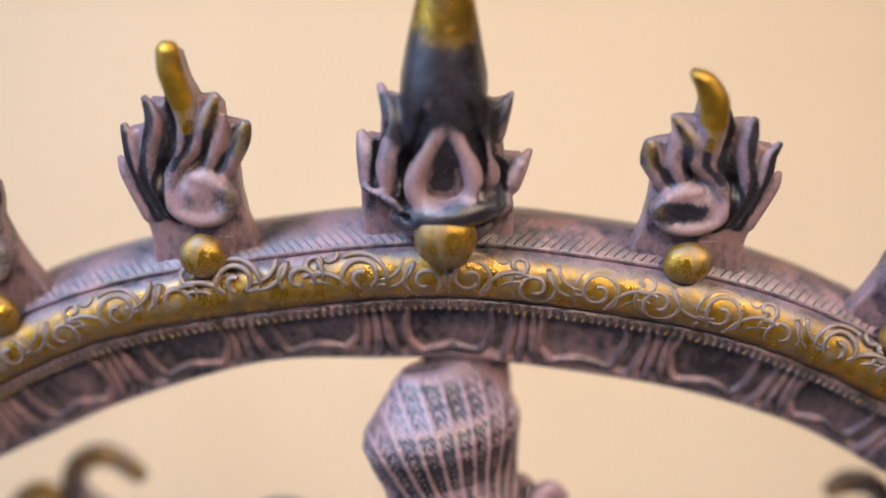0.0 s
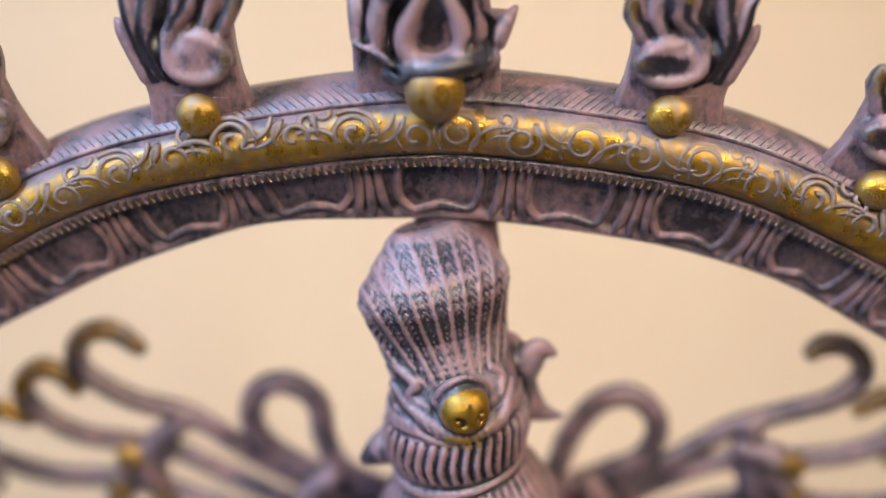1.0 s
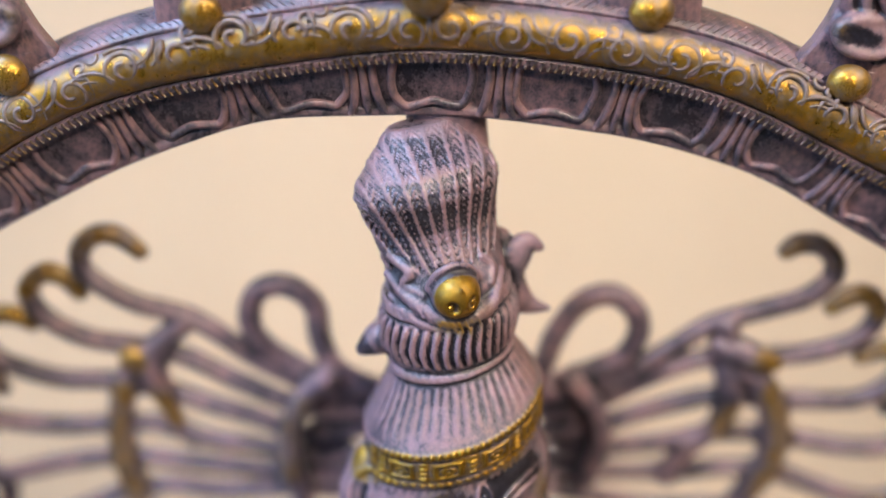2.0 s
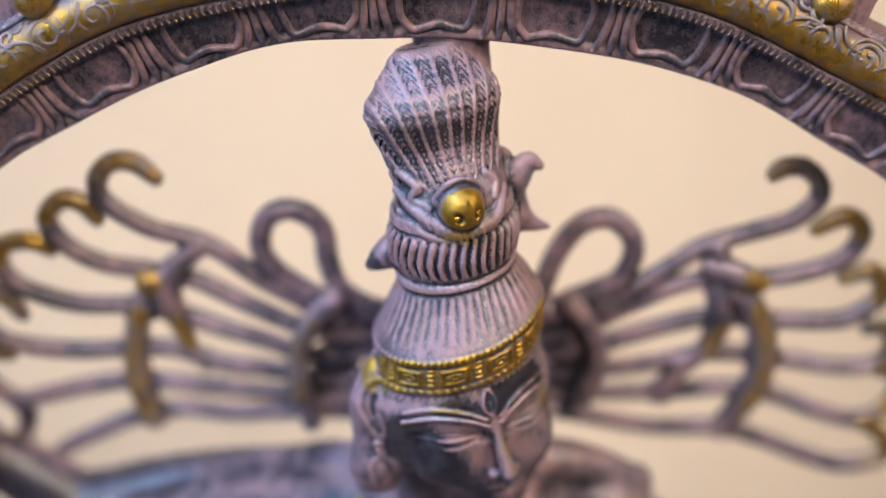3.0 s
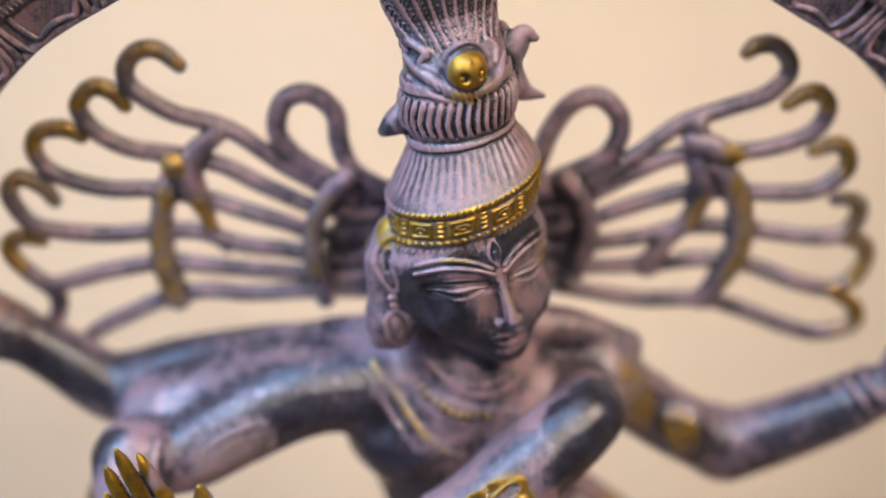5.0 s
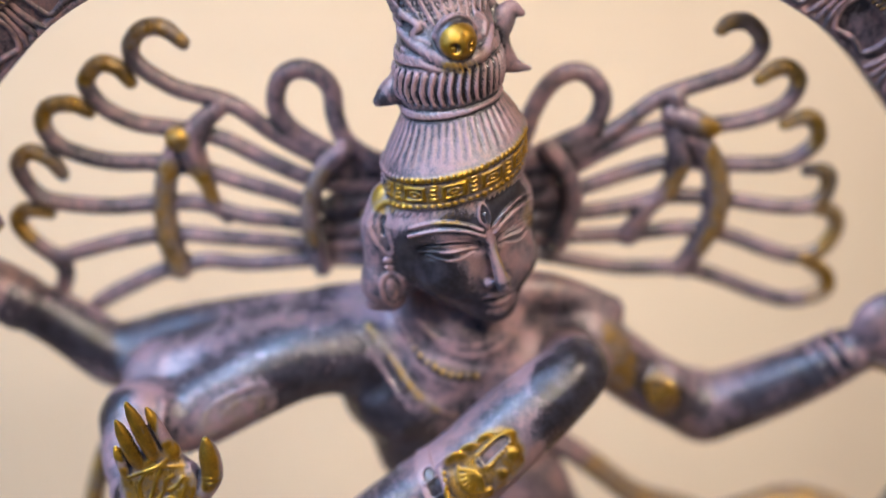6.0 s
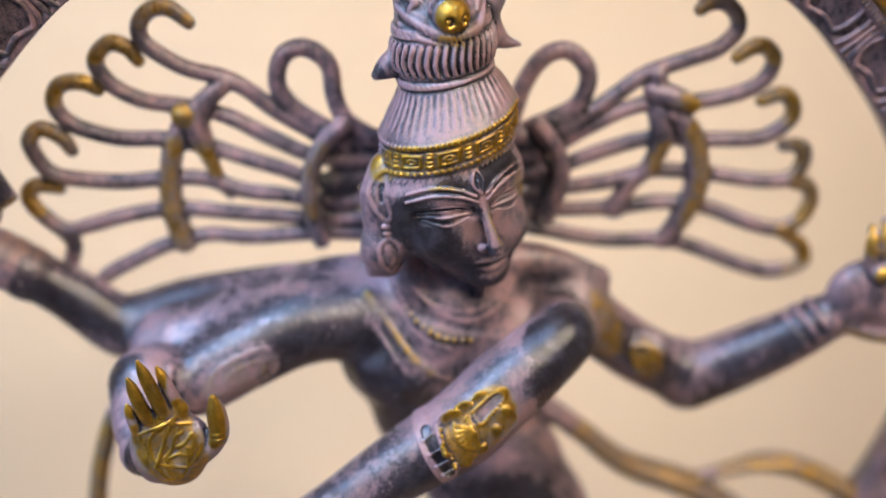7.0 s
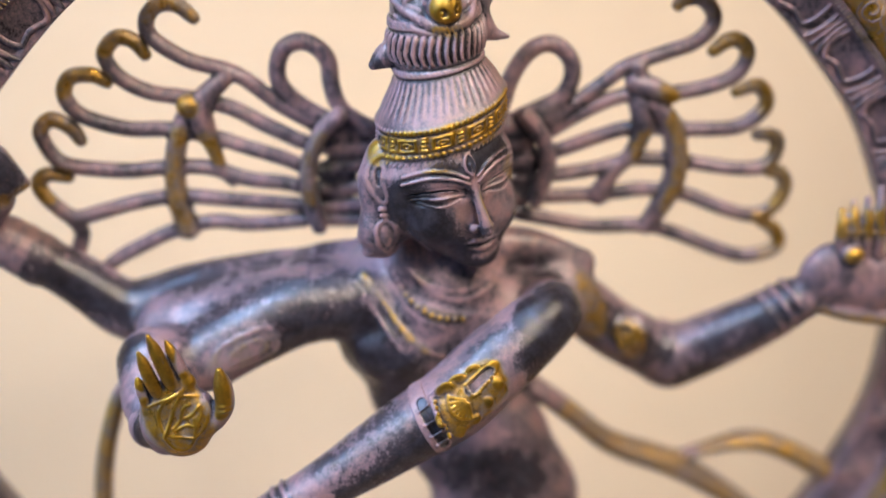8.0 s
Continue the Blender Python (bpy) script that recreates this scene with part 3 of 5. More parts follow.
def crest_flame_clay():
    """The tall flame on top of the arch, with a drop-shaped hollow."""
    c = Clay((-34, -24, -14), (34, 14, 116), 0.65)
    c.plate([(-24, -10), (-25, 4), (-25, 27), (-22.5, 28.5), (-19, 28), (-18.4, 37), (-17, 41), (-12.6, 40), (-12, 48), (-7, 69), (-2.5, 104), (2, 105), (7, 69), (11.5, 47), (11, 40), (14, 39), (17.6, 40), (16.4, 31), (17, 23), (22.4, 22.6), (19.5, 15), (20, 4), (21, -10)], 3, 3.6)
    c.tube([(0, 0, 10), (-0.5, -1, 28), (-0.5, -2, 42), (-0.5, -1, 56), (0, 0, 72), (0, 0, 92), (1, 0, 106)], [9, 11.5, 12.2, 10, 7, 5, 2.2], 3, flat=1.25)
    for pts, r in (([(-18.6, -1, 43.5), (-15.6, -4, 36), (-14.8, -5, 30), (-16.8, -6, 21), (-17, -6, 12)], [1.2, 2.7, 3.2, 3.4, 3]), ([(-24.4, -1, 29), (-23.2, -3, 24), (-22.4, -4, 16)], [1.6, 2.8, 3]), ([(12, -3, 38), (11.6, -6, 30), (13, -6, 20), (13.5, -6, 12)], [2.2, 2.8, 2.8, 2.4]), ([(18.8, -1, 41.5), (16.4, -2.5, 37), (14.6, -3, 31)], [0.9, 2.4, 2.8]), ([(24.4, 0, 24), (21.8, -2.5, 20.5), (19, -4, 15)], [1.0, 2.4, 3])):
        c.tube([(x, y + 2, z) for x, y, z in pts], r, 1.6)
    c.tube([(0.5, -9, 37), (-4.5, -9.5, 28), (-8.6, -9, 18), (-6, -10, 11.5), (1, -11, 10), (8, -9.5, 14), (7.4, -9.5, 23), (0.5, -9, 37)], [1.4, 2.8, 3.2, 3.2, 3.2, 3.2, 2.8, 1.4], 1.6)
    c.ball((-0.5, -14, 18.5), (3.6, 4, 3.2), 1.5, cut=True)
    c.tube([(-0.5, -13, 21), (0, -12, 29)], [1.6, 0.7], 0.8, cut=True)
    # the lip that hangs over the bead
    c.ball((0, -5, 4), (14, 6, 6), 3)
    c.tube([(-24, -5, 15), (-16, -9, 12.5), (-8, -13, 6)], [0.9, 1.2, 0.9], 0.8)
    c.tube([(-13, -7, 6), (-6, -11, 8), (1, -13, 8.5), (9, -11, 10), (17, -5, 10)], [3, 3.8, 4.2, 3.8, 3], 2)
    p = Paint()
    grooves(c, p, (([(-6, 39), (-8.2, 29), (-13, 20), (-13.5, 13), (-10.5, 7.5)], 2.4), ([(7, 42), (8.7, 32), (10.4, 24), (10.2, 14)], 1.7), ([(-18, 41), (-17.2, 34), (-19.6, 27), (-20.4, 16)], 1.2), ([(17, 40), (14.2, 34), (14.6, 26), (16, 19), (16.2, 11)], 1.4)))
    p.stroke("brass", 0.7, [(1, -4, 72), (1, -4, 84), (0, -4, 106)], 11, 10)
    p.stroke("brass", 0.34, [(-8, -17, 4), (1, -20, 4), (8, -16, 6)], 2, 3)
    p.stroke("dark", 1.0, [(-0.5, -11, 40), (-0.5, -11, 54)], 14, 7)
    p.stroke("dark", 0.85, [(-22, -6, 10), (-15, -9, 7)], 4, 3)
    p.stroke("dark", 0.8, [(23, -5, 22), (20, -7, 14)], 1, 2)
    p.stroke("dark", -1.0, [(0.5, -9, 36), (-4.5, -12, 28), (-8.6, -12, 18), (-5, -13, 12.5), (2, -14, 12), (8, -12, 16), (7.4, -11, 24), (0.5, -9, 36)], 1.6, 1.4)
    p.stroke("dark", 1.0, [(-0.5, -11, 18), (0, -11, 25)], 2.2, 1.6)
    p.stroke("dark", 1.0, [(-0.5, -8, 18), (0, -8, 21)], 2.4, 1.6)
    p.stroke("dark", 0.8, [(-13, -12, 6), (0, -18, 9), (14, -12, 11)], 2.4, 2.5)
    v, q, relief = c.skin()
    return (v, q, np.clip(relief, -1, 0.5) * 0.3 + 0.12), p


def bead_mesh(r):
    bm = bmesh.new()
    bmesh.ops.create_uvsphere(bm, u_segments=24, v_segments=14, radius=r / 1000)
    for v in bm.verts:
        v.co *= 1 + 0.06 * noise.noise(v.co * 180)
        v.co.y *= 0.75
    return bm


def place_flame(ob, a, flip, lean, tall=1.0):
    p, turn = on_arch(45, a)
    ob.matrix_local = Matrix.Translation(p / 1000 + Vector((0, -0.006, 0))) @ Matrix.Rotation(turn * (0.35 + 0.5 * min(1.0, abs(turn) / 1.5)) + lean, 4, "Y") @ Matrix.Diagonal((-1.06 if flip else 1, 1, tall, 1))


fl, fp = side_flame_clay()
side = clay_object("flame", [fl], M_STATUE, fp, arch)
# on the other side the tongues hook inwards
bent = side.data.copy()
co = np.empty(len(bent.vertices) * 3, np.float32)
bent.vertices.foreach_get("co", co)
co = co.reshape(-1, 3)
up = np.clip(co[:, 2] * 1000 - 34, 0, None)
co[:, 0] += np.where(up > 0, -0.35 * np.minimum(up, 8) + 0.011 * up ** 2, 0) / 1000
bent.vertices.foreach_set("co", co.ravel())
# and their curls are open and black
worn = np.empty(len(bent.vertices), np.float32)
bent.attributes["dark"].data.foreach_get("value", worn)
worn += np.clip(1.6 - np.hypot((co[:, 0] * 1000 - 1.5) / 5.5, (co[:, 2] * 1000 - 18.5) / 3.2), 0, 1) * (co[:, 1] < -0.003)
bent.attributes["dark"].data.foreach_set("value", worn)
bent.update()
small_bead = keep_mesh("bead", bead_mesh(7.0), M_BEAD)
FLAME_STEP = arch_steps(71.0, 47.0)
rng = random.Random(3)
first = True
LEAN_OF = {(0, -1): 0.155, (0, 1): -0.15}
for i, a in enumerate(FLAME_STEP[1:11]):
    for s in (-1, 1):
        if first:
            ob, first = side, False
        else:
            ob = new("flame", side.data if s < 0 else bent)
            ob.parent = arch
        place_flame(ob, s * a - (0.010 if (i, s) == (0, -1) else 0.0), s > 0, LEAN_OF.get((i, s), rng.uniform(-0.05, 0.05)), 1.0 if s < 0 else 0.9)
        b = new("bead", small_bead)
        b.parent = ob
        b.location = (0.0, -0.0075, 0.0015)
tagged(side, "dusty bronze flame with a rubbed brass tip")
cl, cp = crest_flame_clay()
crest = clay_object("crest_flame", [cl], M_STATUE, cp, arch)
tagged(crest, "tall black bronze flame with a brass tip")
place_flame(crest, -0.004, False, 0.0, 1.0)
bm = bead_mesh(9.2)
b = part("bead", bm, M_BEAD, crest, "large brass bead")
b.location = (0.0005, -0.012, 0.002)

panels = [keep_mesh("cartouche", cartouche_mesh(k), M_LINE) for k in range(3)]
divider = keep_mesh("divider", divider_mesh(), M_LINE)
for i, a in enumerate(arch_steps(41.0, 10.0)):
    for s in ((1,) if i == 0 else (-1, 1)):
        piece("cartouche", panels[i % 3], arch, s * a, s < 0)
for a in arch_steps(41.0, 10.0, start=0.082):
    for s in (-1, 1):
        piece("divider", divider, arch, s * a)
scrolls = [keep_mesh("scroll", scroll_mesh(k), M_SCROLL) for k in range(6)]
for i, a in enumerate(arch_steps(18.5, 33.0, start=0.022)):
    for s in (-1, 1):
        piece("scroll", scrolls[(i * 5 + (s > 0)) % 6], moulding, s * a, s < 0)

def hatch_mesh():
    """Fine slanting cuts on the sloping outer band."""
    bm = bmesh.new()
    for a in arch_steps(2.6, 44.0):
        for s in (-1, 1):
            lo, _ = on_arch(43.2, s * a)
            hi, _ = on_arch(46.2, s * (a + 0.03))
            sweep(bm, [(lo.x / 1000, (FRONT - 4.9) / 1000, lo.z / 1000), (hi.x / 1000, 0.0035, hi.z / 1000)], [0.00025, 0.00015], sides=4, per=1)
    return bm


def rope_mesh():
    """The row of small teeth along the foot of the moulding."""
    bm = bmesh.new()
    for a in arch_steps(2.3, 22.0):
        for s in (-1, 1):
            lo, _ = on_arch(21.2, s * a)
            hi, _ = on_arch(24.4, s * (a + 0.003))
            sweep(bm, [(lo.x / 1000, (FRONT - 6.2) / 1000, lo.z / 1000), (hi.x / 1000, (FRONT - 7.4) / 1000, hi.z / 1000)], [0.00045, 0.00055], sides=6, per=1)
    return bm


tagged(part("rope_edge", rope_mesh(), M_ROPE, arch, "row of worn brass teeth"), kind="stuff")
tagged(part("hatching", hatch_mesh(), M_LINE, arch, "fine slanting ridges"), kind="stuff")

# ---- the statue: one surface ----
paint = Paint()
pieces = []

# the statue's own origin lies before its raised palm; the lens is focused on that plane
PIVOT = np.array((255.0, -85.0, 105.0))
# hair fanned out at both sides of the head
fan = Clay((-216, 2, 20), (218, 38, 194), 1.1)
STRANDS = [
    [(-30, 21, 115), (-55, 22, 119), (-72, 22, 128), (-89, 22, 142), (-100, 23, 148), (-117, 23, 153), (-130, 23, 161), (-137, 24, 168), (-137, 24, 176), (-131, 25, 182), (-122, 25, 182), (-114, 25, 175)],
    [(-30, 21, 104), (-55, 22, 105), (-78, 22, 116), (-93, 22, 125), (-102, 23, 129), (-121, 23, 134), (-138, 23, 137), (-151, 24, 143), (-158, 24, 151), (-160, 24, 159), (-153, 25, 166), (-145, 25, 164), (-140, 25, 157)],
    [(-30, 21, 95), (-56, 22, 92), (-73, 22, 99), (-92, 22, 106), (-109, 23, 112), (-132, 23, 117), (-152, 23, 118), (-170, 24, 123), (-179, 24, 129), (-183, 24, 138), (-179, 25, 146), (-168, 25, 147), (-161, 25, 143)],
    [(-30, 21, 81), (-56, 22, 81), (-74, 22, 85), (-93, 22, 88), (-113, 23, 95), (-134, 23, 96), (-154, 23, 95), (-175, 23, 97), (-190, 24, 101), (-197, 24, 113), (-197, 24, 120), (-191, 25, 124), (-182, 25, 119), (-178, 25, 112)],
    [(-30, 21, 71), (-57, 22, 71), (-82, 22, 74), (-106, 22, 77), (-123, 23, 79), (-138, 23, 79), (-157, 23, 76), (-175, 24, 71), (-187, 24, 69), (-199, 24, 80), (-203, 25, 89), (-197, 25, 94), (-187, 25, 92)],
    [(-30, 21, 62), (-58, 22, 63), (-92, 22, 62), (-113, 23, 64), (-135, 24, 59), (-151, 24, 52), (-166, 25, 44), (-176, 25, 36)],
    [(41, 21, 113), (63, 21, 115), (81, 22, 123), (96, 22, 133), (110, 22, 143), (131, 22, 150), (146, 22, 155), (155, 23, 163), (155, 23, 171), (148, 23, 178), (140, 23, 178), (136, 23, 175)],
    [(47, 21, 103), (66, 22, 107), (84, 22, 117), (108, 22, 127), (139, 22, 128), (157, 22, 131), (171, 23, 137), (176, 23, 148), (171, 23, 155), (164, 23, 155), (157, 23, 150)],
    [(47, 21, 93), (67, 22, 95), (94, 22, 104), (116, 22, 109), (147, 22, 107), (173, 22, 107), (187, 23, 115), (189, 23, 123), (183, 23, 130), (172, 23, 127)],
    [(47, 21, 82), (67, 22, 83), (95, 22, 86), (117, 22, 91), (142, 22, 89), (175, 22, 83), (193, 23, 84), (198, 23, 95), (195, 23, 101), (186, 23, 102)],
    [(48, 21, 73), (67, 22, 71), (99, 22, 71), (124, 22, 73), (147, 22, 69), (171, 22, 59), (188, 23, 54), (200, 23, 59), (205, 23, 71), (201, 23, 79), (195, 23, 80)],
    [(48, 21, 63), (68, 22, 58), (96, 22, 52), (125, 22, 51), (145, 22, 45), (167, 22, 35), (183, 23, 29), (197, 23, 30), (205, 23, 35), (202, 23, 44), (191, 23, 52)],
]
for i, s in enumerate(STRANDS):
    n = len(s)
    r = [4.2] * 4 + [4.2] * (n - 5) + [3.5]
    fan.tube(s, r, 1.2)
    paint.stroke("brass", 0.2, s[3:], 5, 2)
    if i != 5:
        paint.stroke("brass", 0.60 if i % 3 else 0.48, [(x, y - 3, z + 2) for x, y, z in s[-4:]], 3.5, 4)
fan.tube([(-188, 25, 68), (-184, 25, 60), (-187, 25, 50)], 4.2, 1.5)
LOOP_L = [(-28, 21, 115), (-41, 21, 125), (-46, 22, 138), (-47, 22, 151), (-53, 22, 159), (-61, 22, 162), (-69, 22, 159), (-73, 23, 151), (-73, 23, 141), (-66, 23, 131), (-54, 23, 122), (-43, 23, 115)]
LOOP_R = [(41, 21, 117), (45, 21, 129), (48, 22, 138), (55, 22, 150), (63, 22, 156), (72, 22, 156), (80, 22, 148), (81, 22, 138), (76, 22, 128), (66, 23, 122), (54, 23, 117)]
for loop in (LOOP_L, LOOP_R):
    fan.tube(loop, 4.6, 1.5)
fan.tube([(-25, 23, 110), (-43, 23, 112), (-52, 23, 117), (-62, 23, 122)], [8, 8, 7, 4], 3, flat=1.6)
fan.tube([(46, 22, 111), (59, 22, 113), (71, 22, 119), (80, 22, 123)], [8, 8, 8, 4], 3, flat=1.6)
fan.tube([(-30, 23, 106), (-44, 23, 90), (-46, 23, 75)], [8, 9, 7], 4, flat=2.0)
fan.tube([(49, 22, 105), (57, 22, 89), (55, 22, 73)], [8, 8, 7], 4, flat=2.0)
BRACE_L = [(-43, 20, 124), (-53, 20, 114), (-60, 20, 97), (-60, 20, 79), (-56, 20, 62)]
BRACE_R = [(55, 20, 121), (65, 20, 107), (68, 20, 91), (62, 20, 72)]
for brace in (BRACE_L, BRACE_R):
    fan.tube([(x, y - 6, z) for x, y, z in brace], 4.6, 1.2)
paint.stroke("brass", 0.42, [(x, y - 10, z) for x, y, z in BRACE_L[1:4]], 3, 4)
# the little river figure and the serpent tied across the strands
POST_L = [(-120, 23, 127), (-126, 22, 116), (-130, 22, 101), (-131, 22, 81), (-127, 22, 61)]
fan.tube(POST_L, [5.5, 5.5, 5.5, 6, 6.5], 1.5)
fan.tube([(-99, 22, 145), (-109, 21, 137), (-115, 21, 128), (-113, 21, 118), (-109, 21, 105), (-106, 22, 94), (-101, 22, 86)], [4.5, 5.5, 7, 6, 4, 3.5, 2.5], 1.5)
fan.ball((-120, 19, 131), 6.5, 1.2)
fan.ball((-112, 20, 115), (4, 3.5, 4), 1)
POST_R = [(118, 21, 128), (134, 20, 114), (140, 20, 97), (140, 20, 79), (134, 20, 65), (126, 21, 51)]
fan.tube(POST_R, [6, 6, 6.5, 6.5, 6, 5], 1.5)
fan.tube([(118, 20, 123), (120, 19, 108), (114, 19, 94), (105, 20, 84), (98, 21, 71)], [6, 5.5, 4.5, 4.5, 6], 1.5)
fan.tube([(114, 19, 135), (124, 18, 132), (135, 19, 127)], [5, 6, 4.5], 1.2)
fan.tube([(116, 20, 143), (119, 20, 134)], 4.5, 1.2)
paint.stroke("brass", 0.75, [(-120, 17, 131)], 5.5, 3)
paint.stroke("brass", 0.6, [(-113, 19, 114), (-107, 20, 102)], 4, 3)
paint.stroke("brass", 0.52, [(x, y - 4, z) for x, y, z in POST_L[1:]], 4, 4)
paint.stroke("brass", 0.54, [(x + 2, y - 5, z) for x, y, z in POST_R[1:5]], 4, 4)
paint.stroke("brass", 0.55, [(121, 18, 107), (116, 18, 94)], 4, 3)
paint.stroke("brass", 0.7, [(127, 17, 131), (135, 17, 126)], 4, 3)
v, q, relief = fan.skin()
pieces.append((v, q, np.clip(relief, -0.7, 0.3) * 0.6 - 0.24))
del fan

# head, in its own axes: x to its side, -y where it looks, z up
HEAD = pose(10, -27, 100, 0, -7, 19)
HEAD_INV = HEAD.inverted()


def broaden(x, z):
    """The face is broad and short under the head band."""
    w = np.clip((32 - z) / 16, 0, 1)
    side = np.clip((x + 22) / 14, 0, 1) * 0.085 * np.clip(20 - z, 0, 60) - 3.5 * w * np.clip((-22 - x) / 6, 0, 1)
    return x * (1 + 0.07 * w) + side, np.where(z < 20, 20 + (z - 20) * 0.97, z)


def head_pt(x, y, z):
    x, z = broaden(x, z)
    return tuple(HEAD @ Vector((float(x), y, float(z))))


def to_head(pts):
    return [tuple(HEAD_INV @ Vector(p)) for p in pts]


PROFILE = np.array([(18, 24), (22, 29), (26, 30.6), (31, 31.4), (43.8, 31.8), (45, 31.2), (50, 28.2), (56, 24.6), (61, 22), (64, 21.5), (67, 22.5), (72, 24), (78, 23.8), (82, 22.2), (88, 21.2), (98, 20.4), (108, 22), (120, 25.5), (124, 24.6), (131, 19), (136, 14), (141, 9), (156, 9)])


def lathe_field(c):
    lo, hi = (-50, -50, 20), (54, 50, 146)
    sl, (X, Y, Z) = c.region(lo, hi)
    yc = np.interp(Z, (18, 40, 60, 93, 110, 128, 138, 148), (0, 0, 3, 9, 16, 19, 25, 35)).astype(np.float32)
    xc = np.interp(Z, (18, 40, 60, 93, 122, 141, 156), (0, 1.5, 4.5, 8, 8, 10, 11)).astype(np.float32)
    flat = np.interp(Z, (60, 90, 105, 128, 140, 150), (1.05, 1.1, 1.45, 1.5, 2.2, 2.4)).astype(np.float32)
    x, y = X - xc, (Y - yc)
    # the band sits askew, lower on one side
    Z = Z - 0.13 * x * np.clip((66 - Z) / 10, 0, 1)
    r = np.sqrt(x * x + (y * flat) ** 2)
    phi = np.arctan2(x, -y)
    d = (r - np.interp(Z, PROFILE[:, 0], PROFILE[:, 1])) * 0.86
    band = lambda a, b: np.clip(np.minimum(Z - a, b - Z) / 0.8, 0, 1)
    wave = lambda n: np.cos(phi * n)
    # head band: bead row, framed scrolls, twisted cord
    d = d - band(40.8, 43.8) * (0.8 + 0.4 * wave(76)) - band(28.9, 31.2) * (0.5 + 0.4 * np.cos(phi * 60 + Z * 1.2)) - band(24.6, 27.4) * (0.2 + 0.35 * np.cos(phi * 70 - Z)) - band(22.6, 23.8) * 0.5
    cell = np.abs(((phi / (2 * math.pi) * 11 + 0.2) % 1) - 0.5) * 2
    up = np.abs(Z - 36) / 4.2
    ringd = np.abs(np.maximum(cell * 1.25, up) - 0.62)
    bars = np.clip((cell - 0.80) * 12, 0, 1) * (0.6 + 0.5 * np.cos(Z * 3.0))
    d = d - band(32.0, 40.0) * (0.2 + 0.8 * np.clip(1 - ringd / 0.17, 0, 1) + bars + 0.8 * np.clip(1 - np.abs(np.hypot(cell, up * 0.9) - 0.22) / 0.14, 0, 1))
    # pleats, cord and the fringed collar
    d = d - band(46, 60.5) * 0.29 * np.clip((Z - 45) / 5, 0, 1) * np.clip(wave(44) + 0.2 * np.cos(phi * 23 + Z), -0.6, 1)
    d = d - band(61.5, 64.5) * (0.9 + 0.12 * np.cos(phi * 50 + Z * 2))
    d = d - band(66, 80.5) * 0.9 * np.clip(np.cos(phi * 36 + np.sin((Z - 66) * 0.30) * 1.5) + 0.15, -0.9, 1)
    d = d - band(82, 87) * (1.0 + 0.12 * np.cos(phi * 46 + Z * 1.6))
    # braided locks of the tall crown, fanning from the orb
    fanang = np.arctan2(x + 0 * Z, (Z - 66) + 0 * x) * 33
    lock = np.abs(((fanang / math.pi) % 1) - 0.5) * 2
    cord = np.clip((lock - 0.66) / 0.2, 0, 1)
    barb = np.clip(1.4 * np.cos((Z - 4.2 * (1 - lock)) * 3.0), -1, 1)
    d = d - band(97, 140) * np.where(y < 3, 1, 0.3) * (0.6 * cord + 0.42 * (1 - cord) * barb)
    d = np.maximum(d, Z - 139)
    c.join(sl, d.astype(np.float32), 0.6, False)


